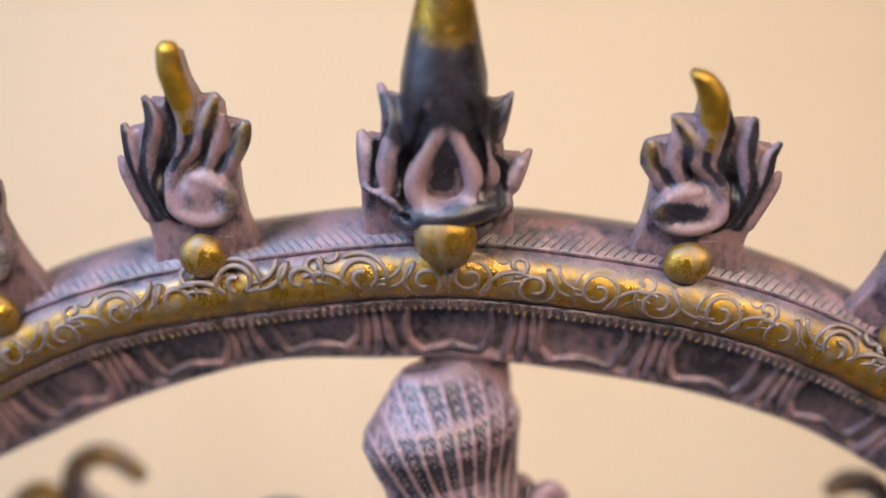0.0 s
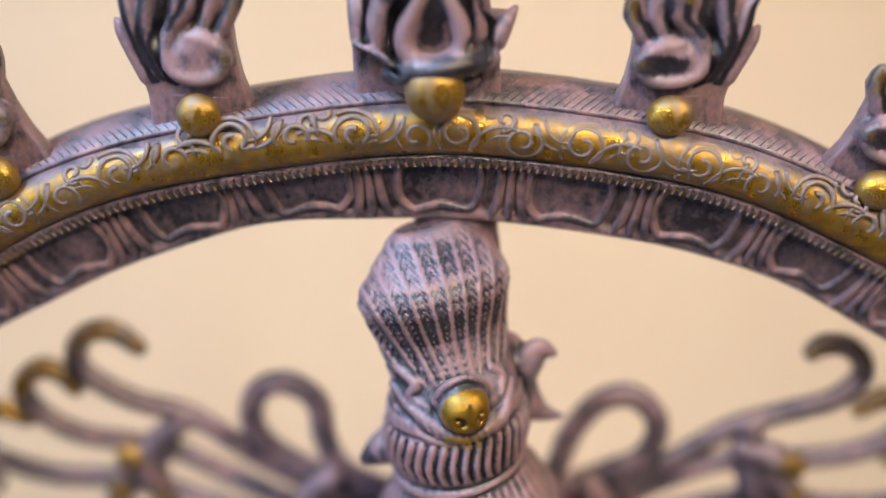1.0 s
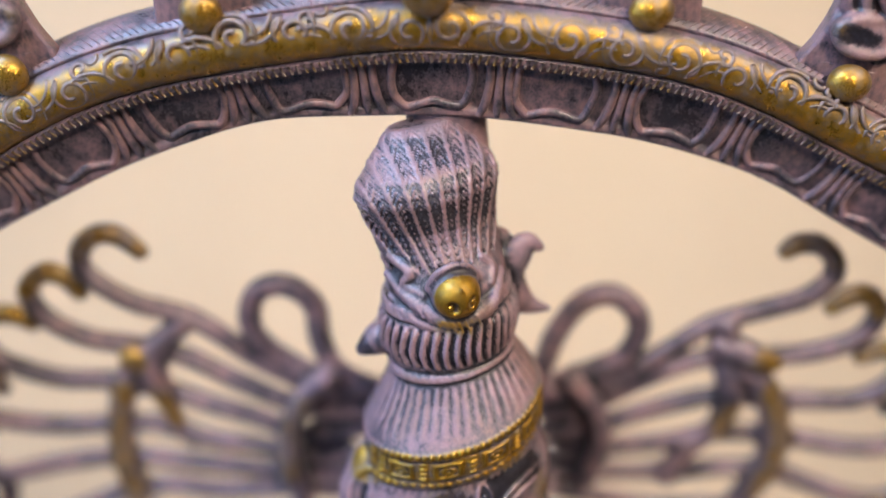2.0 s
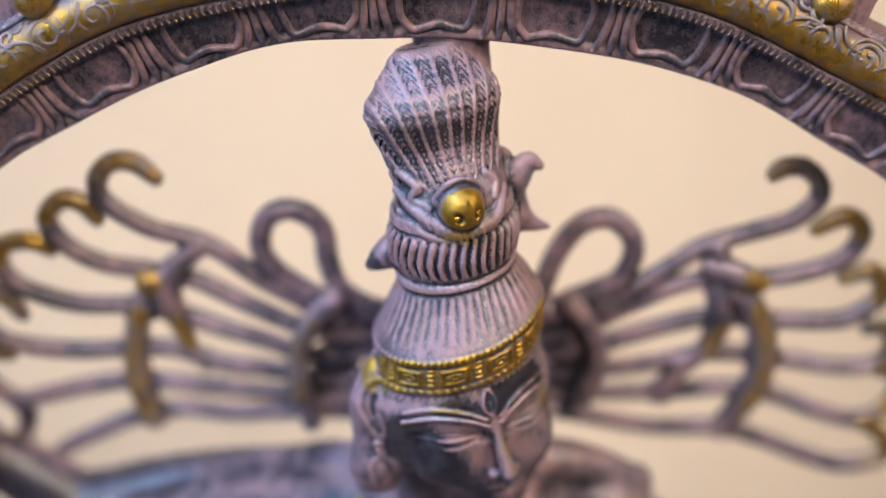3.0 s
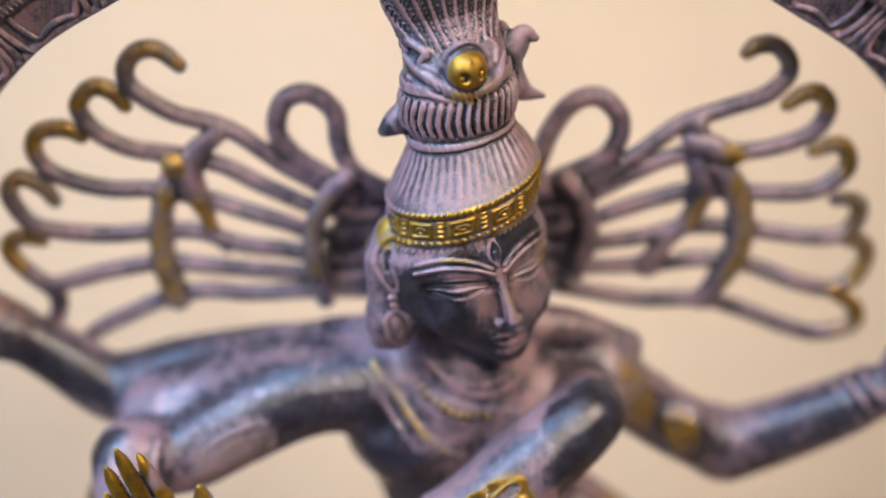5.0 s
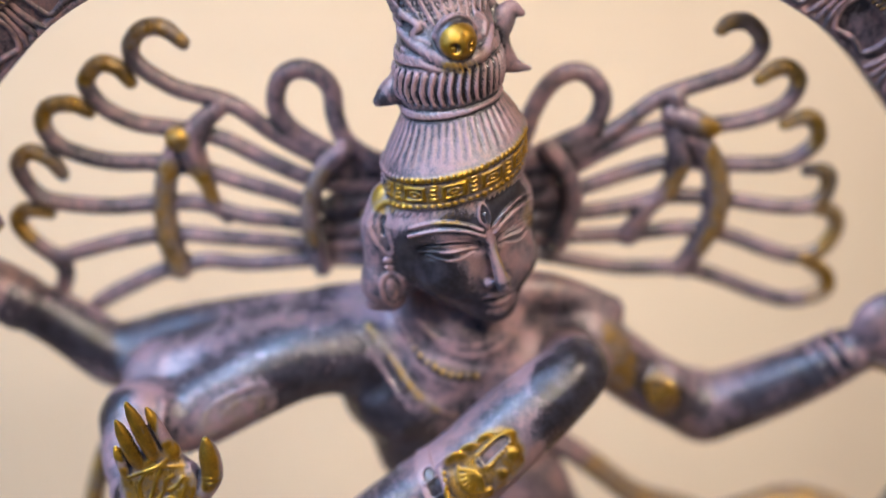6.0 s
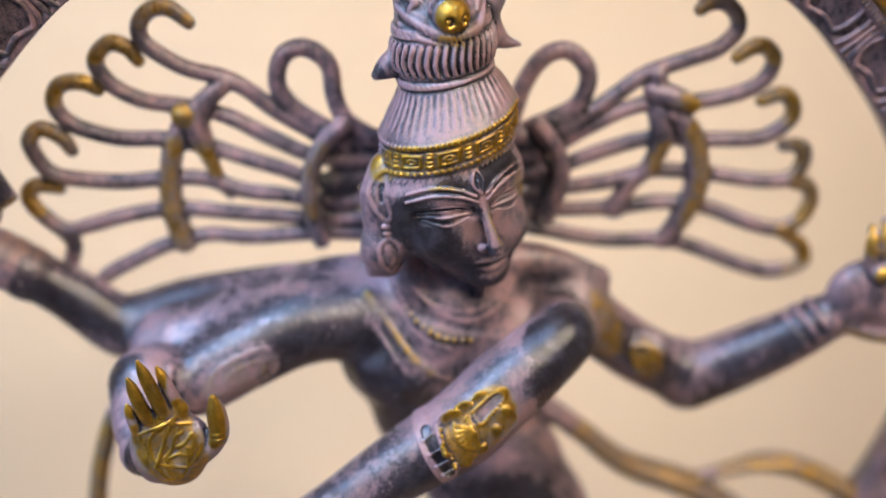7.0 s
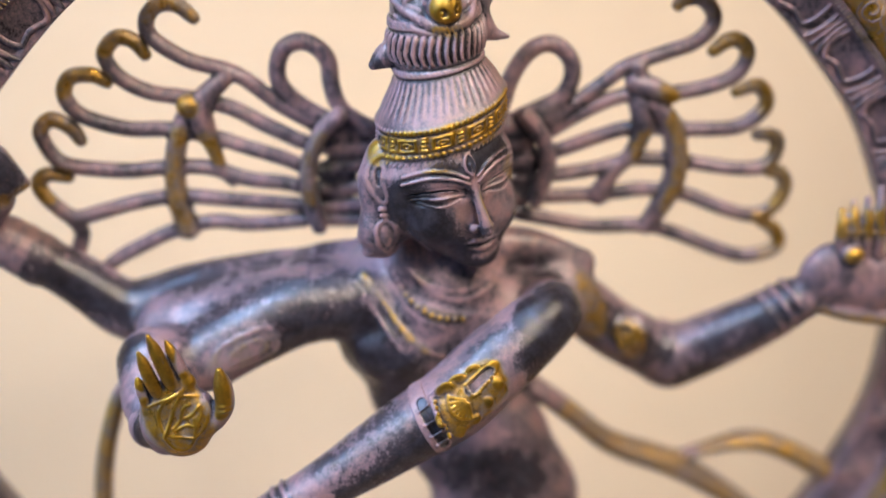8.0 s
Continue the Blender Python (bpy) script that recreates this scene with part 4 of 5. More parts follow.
def make_head():
    c = Clay((-56, -52, -56), (54, 46, 150), 0.54)
    c.ball((0, -1, 2), (28.5, 29, 37), 3)
    c.ball((0, 6, 12), (29.5, 30, 30), 6)
    c.ball((0, 0, 15), (31, 32, 27), 4)
    c.ball((0, -8, -21), (18.5, 19, 18), 9)
    c.ball((0, -17, -36), (8, 8, 6), 9)
    for s in (-1, 1):
        c.ball((13.5 * s, -16, -11), (10, 10, 12), 7)
        # sockets, with the eyes swelling in them
        c.tube([(6 * s, -31, 6), (14 * s, -29, 6.5), (23 * s, -20, 5.5)], [3, 4.2, 3], 3, cut=True)
        c.tube([(7 * s, -25.5, 5.6), (14 * s, -22.6, 5.6), (21 * s, -15.5, 5)], [2.4, 4.2, 2.4], 1.8)
        c.tube([(2.6 * s, -32.5, -12.5), (3.9 * s, -30.6, -14), (3.4 * s, -30, -15.5)], [1.2, 1.9, 1.4], 2.0)
    c.tube([(0, -29, 14), (0, -31.6, 5), (0, -35.0, -7), (0, -36, -14)], [2.4, 2.0, 2.6, 3.1], 2.2)
    on = lambda pts, lift=0.2: [c.front(x, z, lift) for x, z in pts]
    c.tube(on([(-8, -23), (-3.4, -22.4), (0, -23.4), (3.4, -22.4), (8, -23)], -0.3), [0.5, 1.5, 1.4, 1.5, 0.5], 1.0)
    c.tube(on([(-6.5, -26.4), (0, -28), (6.5, -26.4)], -0.2), [0.6, 1.8, 0.6], 1.2)
    c.tube(on([(-8.5, -24.2), (0, -25.2), (8.5, -24.2)], 0.2), 0.4, 0.5, cut=True)
    for s in (-1, 1):
        for pts, r in (([(2.5, 11.4), (7, 14.6), (13, 16.8), (19, 17), (26, 14.2)], 0.85), ([(2.8, 14.6), (7.5, 18.2), (13.5, 20.4), (20, 20.4), (25.5, 17.8)], 0.85),
                       ([(4.5, 7.4), (10, 10.4), (16, 10.8), (25, 9)], 0.65), ([(4.5, 6.0), (10, 7.8), (16, 8.0), (24.5, 6.8)], 0.6), ([(4.5, 4.8), (10, 5.2), (16, 5.2), (24, 5.0)], 0.65), ([(7, 3.0), (12, 0.8), (17, 0.8), (22, 2.8)], 0.5)):
            c.tube(on([(s * x, z) for x, z in pts]), r, 0.5)
    # the mark on the brow
    c.tube(on([(0, 15), (-2.2, 19), (-2, 23), (0, 26), (2, 23), (2.2, 19), (0, 15)], 0.3), 0.6, 0.4)
    c.tube(on([(0, 17), (0, 21)], 0.3), 0.7, 0.4)
    # ears with heavy rings
    c.ball((24, 12, -2), (6, 8, 18), 4)
    c.tube([(25, 12, -14), (27, 12, -26), (24, 11, -34)], [3, 3.6, 3], 2)
    c.tube([(-29, 4, 25), (-31, 3, 10), (-32, 2, -4), (-33.5, 1, -15), (-33, 1, -24)], [7, 8, 8, 9.5, 7], 5)
    c.ball((-25, 0, 0), (9, 11, 22), 5)
    on = lambda pts, lift=0.0: [c.front(x, z, lift) for x, z in pts]
    c.tube(on([(-27, 26), (-32, 25), (-36, 19), (-35.5, 10), (-32, 3), (-30, 6), (-30.5, 13)], -0.4), [0.8, 1.0, 1.0, 1.0, 0.9, 0.7, 0.5], 1.4)
    c.tube(on([(-32.4, 19), (-32.6, 13)], 0.2), [1.7, 1.0], 0.9, cut=True)
    c.ball(on([(-32, 0)])[0], (3.2, 1.4, 1.7), 1.0)
    c.ball(on([(-32, -3.6)])[0], (2.6, 1.2, 1.4), 1.0)
    c.tube(on([(-32, -6), (-36.5, -10), (-37, -18), (-33.5, -25), (-29, -20), (-28.5, -11), (-32, -6)], -0.4), 0.9, 1.4)
    c.ball(on([(-32.8, -15.5)], -0.5)[0], (2.2, 0.9, 5.5), 1.6)
    c.ball((-40, 3, -18), (3.4, 5, 4), 2)
    c.ball((-39, 3, -26), (3.6, 5, 3.8), 2.5)
    c.ball((-31, 0, -27), (3.4, 4.4, 3), 2.5)
    lathe_field(c)
    # orb with two sockets, serpent, hair lines beside it
    ox = 5.0
    c.ball((ox, -10.4, 91.4), (8.4, 9.0, 8.4), 1.2)
    c.tube([(ox - 8.5, -8, 95), (ox - 5.5, -9.5, 100), (ox, -10, 102), (ox + 5.5, -9.5, 100), (ox + 8.5, -8, 95)], 1.0, 3.4)
    for s in (-1, 1):
        c.ball((ox + 3.9 * s, -18.2, 90.4), (2.7, 1.9, 2.7), 0.5, cut=True)
        c.ball((ox + 3.9 * s, -16.6, 90.4), 1.0, 0.4)
    c.tube([(ox, -18.2, 97), (ox, -18.9, 90.5)], [0.5, 0.9], 0.6)
    on2 = lambda pts, lift=0.0: [c.front(x, z, lift) for x, z in pts]
    c.tube(on2([(-13, 97), (-8, 89), (0, 83.5), (8, 82), (17, 84), (24, 90)], -1.2), [1.6, 2.6, 3.0, 3.0, 2.6, 1.6], 1.2)
    c.tube(on2([(-14, 90), (-8, 82.5), (4, 79)], -0.4), [1.1, 1.4, 1.0], 0.8)
    c.tube(on2([(-11, 102), (-7, 98), (-9, 94), (-5, 91)], -0.5), [1.4, 2.0, 1.6, 0.9], 1.2)
    c.tube(on2([(18, 98), (21, 94), (19, 90)], -0.4), [1.2, 1.5, 0.9], 1.2)
    for k in range(15):
        x = -10 + 2.3 * k
        z = 81.2 + 0.028 * (x - 7) ** 2
        c.tube(on2([(x - 0.6, z + 2.0), (x + 0.6, z - 2.0)], 0.1), 0.4, 0.4)
    # serpent's head and the crescent at the sides of the knot
    c.tube(to_head([(-8, -22, 170), (-18, -24, 166), (-25, -25, 161.5)]), [7, 6.2, 2.6], 2)
    c.tube(to_head([(22, -12, 182), (28, -12, 190), (32.5, -11, 196), (37.5, -11, 194.5)]), [7.5, 6.4, 4.2, 1.8], 1.5, flat=1.4)
    c.tube(to_head([(24, -12, 184), (28, -12, 176.5), (34, -12, 171.8), (41.5, -12, 170)]), [7.5, 6.6, 3.6, 1.0], 1.5, flat=1.3)
    c.tube(to_head([(22, -10, 196), (25.5, -11, 185), (24, -12, 173)]), [6, 6.6, 8], 2, flat=1.5)
    v, q, relief = c.skin()
    m = np.array(HEAD)
    v[:, 0], v[:, 2] = broaden(v[:, 0], v[:, 2])
    return v @ m[:3, :3].T + m[:3, 3], q, relief * 0.75


pieces.append(make_head())
hp = lambda kind, amount, pts, r, soft=3.0: paint.stroke(kind, amount, [head_pt(*p) for p in pts], r, soft)
hp("brass", 1.0, [(5, -14, 92.2)], 7.3, 1.6)
for k in (-1, 1):
    hp("brass", -0.25, [(5 + 3.9 * k, -17.0, 90.4)], 2.0, 1.0)
hp("brass", -0.6, [(-1, -9, 99), (5, -11, 101.5), (11, -9, 99)], 2.4, 2.0)
hp("dark", 0.55, [(-3, -9, 98), (0, -10, 100.4), (5, -11, 101.4), (10, -10, 100.4), (13, -9, 98)], 1.6, 2.0)
hp("dark", 0.35, [(-14, -18, 73), (0, -24, 73), (8, -24, 73), (22, -16, 73)], 5, 5)
hp("brass", 0.42, [(-2, -15, 82), (8, -16, 81)], 2, 3)
hp("brass", 0.68, [(-33, -2, 28), (-28, -14, 32), (-18, -27, 35), (0, -33, 37), (18, -28, 39), (29, -18, 41)], 5.5, 4)
hp("brass", 0.22, [(-32, 0, 24), (-30, 2, 30)], 3, 4)
hp("brass", 0.55, [(-18, -27, 27), (0, -32, 30), (20, -25, 32)], 2.0, 3)
hp("brass", 0.42, [(-18, -27, 23), (-9, -30, 24)], 3.4, 4)
hp("dark", 0.7, [(-2.6, -33, 6), (-3, -36, -6), (-3.6, -37, -13)], 1.2, 1.8)
hp("brass", 0.42, [(3, -34, 4), (4, -36, -6), (5, -36, -15)], 2, 3)
hp("brass", 0.4, [(20, -22, 12), (23, -18, 4)], 3, 5)
# darker down the outer cheeks and below the chin, less so round the eyes
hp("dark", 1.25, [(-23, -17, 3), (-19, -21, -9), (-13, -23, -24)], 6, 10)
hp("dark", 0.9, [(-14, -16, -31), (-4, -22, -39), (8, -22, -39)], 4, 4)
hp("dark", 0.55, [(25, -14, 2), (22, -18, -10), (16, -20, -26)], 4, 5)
hp("dark", -0.45, [(-12, -29, 4), (-7, -31, -6), (-8, -30, -16)], 5, 5)
hp("dark", -0.3, [(14, -26, 6), (10, -30, -6)], 4, 5)
# darker nostrils and brow below the head band
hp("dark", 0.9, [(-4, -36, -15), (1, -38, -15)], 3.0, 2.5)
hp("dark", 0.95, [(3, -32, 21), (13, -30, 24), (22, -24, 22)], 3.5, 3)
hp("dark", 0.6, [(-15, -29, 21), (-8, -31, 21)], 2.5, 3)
paint.stroke("dark", 0.8, [(-25, -26, 162)], 4, 3)
# painted shadow of the arch on the crown's top
hp("dark", 0.4, [(10, 10, 134), (10, 12, 139), (10, 14, 148)], 12, 9)
hp("dark", 0.34, [(-4, -6, 124), (8, -8, 126), (20, -4, 122)], 10, 8)
hp("dark", 0.75, [(-2, -12, 132), (-9, -12, 126), (-16, -8, 120)], 7, 6)
hp("dark", 0.4, [(2, -16, 124), (1, -16, 114), (3, -17, 107)], 3, 4)
hp("dark", 0.35, [(-14, -14, 112), (-11, -14, 104)], 4, 4)
hp("dark", 0.45, [(12, -10, 128), (18, -4, 116)], 4, 5)
paint.stroke("dark", 0.6, [(42, -12, 169)], 3, 2)

# the stem that ties the crown to the arch
stem = Clay((-22, -16, 222), (34, 20, 250), 0.8)
stem.tube([(5, 4, 226), (5, 4, 236), (5, 4, 247)], [15, 14, 15], 2, flat=1.7)
pieces.append(stem.skin())

# torso, arms and what they hold
body = Clay((-236, -100, -170), (262, 42, 122), 1.25)
body.ball((8, -10, 24), (50, 27, 30), 8)
body.ball((-10, -14, 8), (38, 27, 30), 14)
body.ball((36, -14, 12), (30, 24, 28), 12)
body.ball((4, -12, -26), (36, 24, 34), 14)
body.ball((28, -12, -62), (40, 26, 34), 14)
body.ball((44, -14, -104), (42, 32, 44), 14)
body.ball((-20, -30, 8), (18, 12, 16), 8)
body.ball((30, -30, 8), (18, 12, 16), 8)
body.ball((-20, -42.5, 3), (2.4, 2, 2.4), 1)
body.tube([(18, -16, 78), (14, -14, 54), (10, -12, 38)], [16, 17, 28], 10)
body.tube([(-2, -18, 82), (-5, -17, 66), (-8, -13, 50)], [13, 14, 16], 8)
# the two arms on one side
body.tube([(-28, 0, 38), (-62, 5, 37), (-96, 8, 33), (-127, 10, 27), (-150, 13, 19)], [17, 16, 16, 16.5, 16], 8)
body.tube([(-150, 14, 16), (-164, 13, 18), (-186, 13, 37), (-205, 12, 51), (-219, 12, 62)], [17, 16, 14, 12.5, 12], 5)
body.tube([(-84, -8, 28), (-112, -9, 23), (-142, -12, 18)], [13, 13, 13], 8)
body.tube([(-34, -8, 36), (-66, -9, 37), (-98, -11, 30), (-128, -14, 22)], [15, 14, 14, 14], 10)
body.tube([(-36, -14, 32), (-68, -20, 31), (-96, -27, 21), (-122, -33, 10), (-142, -41, 14)], [20, 20, 19, 18, 17], 8)
body.tube([(-143, -42, 14), (-142, -62, 2), (-132, -82, -2)], [17, 14, 11], 5)
for p0, p1, r in (((-205, 12, 50.5), (-206, 12, 51.5), 14.4), ((-212, 12, 56), (-213, 12, 57), 14.2), ((-219, 12, 61), (-220, 12, 62), 13.8)):
    body.tube([p0, p1], r, 1.0)
body.ball((-229, 8, 74), (12, 11, 12), 4)
body.tube([body.front(x, z, 0.3) for x, z in ((-129, 26), (-130, 18), (-128, 10), (-125, 2))], 1.7, 1.2)
# armlet plate with its raised panel
for pts, r in (([(-112, 9), (-108, 23), (-84, 32), (-79, 20), (-90, 13), (-112, 9)], 0.7), ([(-104, 13), (-101, 21), (-88, 26), (-86, 19), (-104, 13)], 0.5)):
    body.tube([body.front(x, z, 0.2) for x, z in pts], r, 1.0)
# the bell-shaped drum held at that side
body.tube([(-224, -4, 109), (-212, -5, 103), (-200, -5, 100)], [17, 10, 1.4], 2)
body.tube([(-222, -2, 84), (-216, -4, 92)], [8, 8], 3)
# the arm that rises at the other side
body.ball((70, -6, 28), (20, 18, 17), 8)
body.tube([(22, -8, 57), (56, -5, 54), (86, -3, 42)], [11, 9, 6.5], 8)
body.tube([(4, -6, 58), (-24, -2, 52), (-52, 5, 46)], [11, 9, 8], 8)
body.tube([(70, -4, 28), (92, 0, 9), (112, 3, -8), (140, 5, -25)], [17, 16.5, 16.5, 17], 8)
body.tube([(140, 5, -25), (154, 1, -18), (184, -8, 2), (205, -14, 18)], [17, 17, 15, 12.5], 6)
for x, y, z, r in ((130, 5, -18, 18), (138, 5, -24, 18.3), (146, 4, -24, 18), (193, -11, 9, 14.6), (198.5, -12, 14, 14.4), (204, -13, 18.5, 14)):
    body.ball((x, y, z), (2.6, r, r), 1.0, turn=(0, 34 if x < 160 else -40, 0))
body.ball((110, -10, -1), (13, 8, 15), 3, turn=(0, 40, 0))
body.ball((112, -14, -2), (7, 6, 12), 2.5, turn=(0, 40, 0))
body.tube([body.front(x, z, 0.2) for x, z in ((104, 8), (111, 8), (119, -2), (119, -11), (112, -11), (105, -2), (104, 8))], 0.9, 0.8)
body.tube([body.front(x, z, 0.2) for x, z in ((108, 4), (116, -8))], 0.9, 0.8)
body.ball((224, -17, 33), (21, 11, 20), 5)
body.ball((243, -17, 27), (18, 11, 20), 6)
body.tube([(210, -20, 19), (230, -22, 13), (256, -22, 8)], [4, 5, 5], 3)
for k, (x0, z0, x1, z1) in enumerate(((223, 54, 220.7, 73), (229.5, 54, 226.5, 77), (236, 53, 234, 79), (243, 53, 240.5, 85))):
    body.tube([(x0, -20, z0 - 6), ((x0 + x1) / 2 - 1, -23, (z0 + z1) / 2), (x1, -20, z1)], [4, 3.5, 1.8], 1.0)
    body.tube([(x0 - 3.5, -24, z0 + 8), (x0, -26.5, z0 + 8), (x0 + 3.5, -24, z0 + 8)], 0.8, 0.6)
body.ball((227, -27, 50), (6, 5, 5), 2)
# necklaces and the sacred cord, laid on the chest
lay = lambda pts, lift=0.0: [body.front(x, z, lift) for x, z in pts]
for pts, r in (([(-8, 52), (2, 44), (16, 40), (30, 43), (40, 50)], 1.0), ([(-12, 56), (-2, 48), (16, 45), (32, 48)], 0.8), ([(-34, 50), (-24, 38), (-15, 25), (-4, 14), (6, 8)], 1.3), ([(-38, 48), (-29, 34), (-20, 20), (-10, 8)], 0.9),
               ([(-26, 52), (-17, 42), (-8, 32), (6, 26)], 1.0)):
    body.tube(lay(pts, -0.4), r, 1.2)
for x, y, z in spline(lay([(-20, 54), (-15, 45), (-7, 37), (4, 32), (16, 30)]), 3):
    body.ball((x, y - 0.5, z), 1.5, 0.2)
# the arm that swings across the chest
CROSS = [(60, -50, 36), (44, -60, 27), (28, -66, 16), (7, -73, 0), (-25, -80, -17), (-56, -86, -34), (-90, -90, -52)]
body.tube([(62, -30, 30), *CROSS], [14, 16, 18, 19, 19, 16.5, 13, 11], 5)
along = Vector(CROSS[4]) - Vector(CROSS[3])
pitch = math.degrees(math.atan2(-along.z, along.x)) - 180
for u, r, w in ((2.52, 13.4, 2.2), (2.66, 13.0, 2.0)):
    i, f = 3 + int(u), u - int(u)
    q = Vector(CROSS[i]).lerp(Vector(CROSS[i + 1]), f)
    body.ball(tuple(q), (w, r, r), 0.7, turn=(0, pitch, 10))
# sash ends and the serpent that flies to the arch
body.tube([(60, 0, -36), (84, 1, -57), (108, 2, -79), (144, 3, -96), (170, 4, -113), (196, 5, -134), (214, 5, -152)], [6, 6, 6.5, 7.5, 7, 6, 5], 2, flat=0.7)
body.tube([(140, 3, -97), (172, 5, -89), (193, 5, -86), (214, 5, -92), (237, 5, -106), (256, 5, -118)], [3, 4, 5.5, 6, 6.5, 6], 2, flat=0.7)
body.tube([(-158, -14, -8), (-168, -10, -22), (-174, -10, -37), (-181, -10, -62), (-186, -8, -95), (-188, -6, -160)], [3.6, 4.4, 4.8, 5, 5.2, 5.4], 2)
pieces.append(body.skin())
del body

# brass armlet on that arm: a plate with a framed hollow, a fan and a row of beads
armlet = Clay((-26, -114, -32), (48, -50, 50), 0.55)
armlet.tube(CROSS[1:5], [19.0, 20.0, 20.0, 17.5], 1)
armlet.keep((13.5, -84, 9.5), (20.0, 16, 11.5), (0, pitch, 0))
put = lambda pts, lift=0.0: [armlet.front(x, z, lift) for x, z in pts]
# smooth lobes round the edge
for x, z, rx, rz in ((2.5, 15.0, 6.0, 5.0), (9.0, 20.0, 5.0, 4.0), (17.0, 25.0, 4.0, 3.2), (27.0, 27.0, 3.4, 3.2), (28.5, 17.5, 2.8, 3.4), (23.0, 9.0, 3.2, 3.2), (16.5, 1.5, 3.4, 3.2), (9.0, -4.5, 3.2, 3.4)):
    armlet.ball(put([(x, z)], -0.2)[0], (rx, 1.3, rz), 1.2, turn=(0, pitch, 0))
# a framed slot with a serrated border
SLOT = put([(14.5, 16.0), (19.5, 20.2), (25.0, 24.6)])
armlet.tube([(x, y - 0.3, z) for x, y, z in SLOT], 2.3, 0.4, cut=True)
EDGE = put([(2.5, 15), (9, 20), (17, 25), (26, 26.5), (28, 18), (23, 9), (16.5, 2), (8, -5)])
for x, y, z in spline(put([(12.6, 18.2), (18.0, 22.6), (23.6, 26.8), (27.4, 24.6), (22.0, 17.8), (16.4, 13.6), (12.6, 18.2)], -0.1), 4):
    armlet.ball((x, y, z), 0.95, 0.3)
# the fan of ribs below it
for k in range(8):
    a = radians(176 + 15 * k)
    armlet.tube(put([(13.4 + r * math.cos(a), 12.0 + r * math.sin(a)) for r in (1.5, 5.0, 8.6)], -0.1), [0.5, 0.8, 0.9], 0.35)
armlet.tube(put([(13.4 + 9.6 * math.cos(radians(170 + 18 * k)), 12.0 + 9.6 * math.sin(radians(170 + 18 * k))) for k in range(8)], 0.0), 0.7, 0.4)
# cord and bead row at its foot
armlet.tube(put([(-4.2, 11.5), (-2.4, 6.5), (-0.4, 1.5), (4.6, -8.5)], -0.1), 1.4, 0.5)
for x, y, z in spline(put([(-2.4, 11.0), (-0.6, 6.0), (1.6, 0.6), (4.0, -4.6), (6.6, -9.4)], 0.4), 4):
    armlet.ball((x, y, z), 1.0, 0.3)
pieces.append(armlet.skin())
# bracelet of dark square studs beside it
studs = Clay((-30, -114, -34), (12, -56, 28), 0.6)
studs.tube(CROSS[2:6], [18.3, 19.3, 19.3, 16.8], 1)
studs.keep((-5.2, -84, -0.8), (4.6, 17, 16), (0, pitch, 0))
on_studs = lambda pts, lift=0.0: [studs.front(x, z, lift) for x, z in pts]
GROOVE = on_studs([(-9.0, 9.6), (-6.8, 5.4), (-3.8, 0.0), (-0.6, -5.6), (2.0, -10)])
studs.tube([(x, y - 0.2, z) for x, y, z in GROOVE], 2.5, 0.5, cut=True)
for x, z in ((-8.0, 7.8), (-5.3, 2.8), (-2.2, -2.8), (0.6, -8.0)):
    studs.tube(on_studs([(x - 2.6, z - 1.7), (x + 2.6, z + 1.7)], 0.4), 0.8, 0.3)
pieces.append(studs.skin())
del armlet, studs

# the open palm that faces outwards
palm = Clay((-168, -116, -28), (-84, -58, 66), 0.6)
palm.ball((-127, -87, 10), (15.6, 7.5, 20), 3, turn=(0, -14, 0))
palm.ball((-124, -87, 0), (13, 9, 11), 5)
palm.ball((-114.5, -88, 15), (7, 6.5, 8), 4)
palm.ball((-126, -87.5, 20), (12.5, 6, 10), 4, turn=(0, -20, 0))
palm.ball((-115, -88, 8), (7.4, 7.5, 9.5), 4)
palm.tube([(-140, -74, -2), (-134, -84, 4)], [12, 10], 5)
for base, mid, tip, r in (((-124, -88, 24), (-127.6, -92, 36), (-133.8, -93, 57), 3.0), ((-131, -88, 20), (-134.4, -92, 31), (-139, -93, 48.5), 2.9), ((-137, -87, 13), (-139, -90, 22), (-141.5, -91, 34), 2.6), ((-118.6, -87, 26), (-121.4, -89, 36), (-126.6, -89, 51.5), 2.7)):
    near = tuple(0.35 * m + 0.65 * t for m, t in zip(mid, tip))
    palm.tube([base, mid, near, tip], [r * 1.2, r * 1.15, r * 0.95, r * 0.35], 0.6)
    # rings and creases at the joints
    for u in (0.28, 0.33, 0.58, 0.62):
        a, b = Vector(base), Vector(tip)
        c = a.lerp(Vector(mid), u * 2) if u < 0.5 else Vector(mid).lerp(b, u * 2 - 1)
        w = r * (1.25 - 0.4 * u)
        palm.tube([c + Vector((-w, 0, -0.7)), c + Vector((-w * 0.6, -w * 0.75, -0.4)), c + Vector((0, -w, -0.2)), c + Vector((w * 0.6, -w * 0.75, 0.2)), c + Vector((w, 0, 0.5))], 0.45, 0.3)
palm.tube([(-119.5, -88, 29), (-126, -88.4, 28), (-132, -88.2, 23.5), (-137.5, -87.6, 15)], [4, 4.2, 4.2, 3.8], 2)
palm.tube([(-116, -88, 3), (-108, -89, 9), (-102.8, -90, 17), (-102.8, -91, 28), (-103.6, -91.5, 36)], [6, 5.6, 4.8, 4.4, 1.8], 1.6)
for z in (15.6, 18.4):
    palm.tube([(-107, -92, z - 1.5), (-102.6, -95, z), (-98.6, -92, z + 0.4)], 0.7, 0.4)
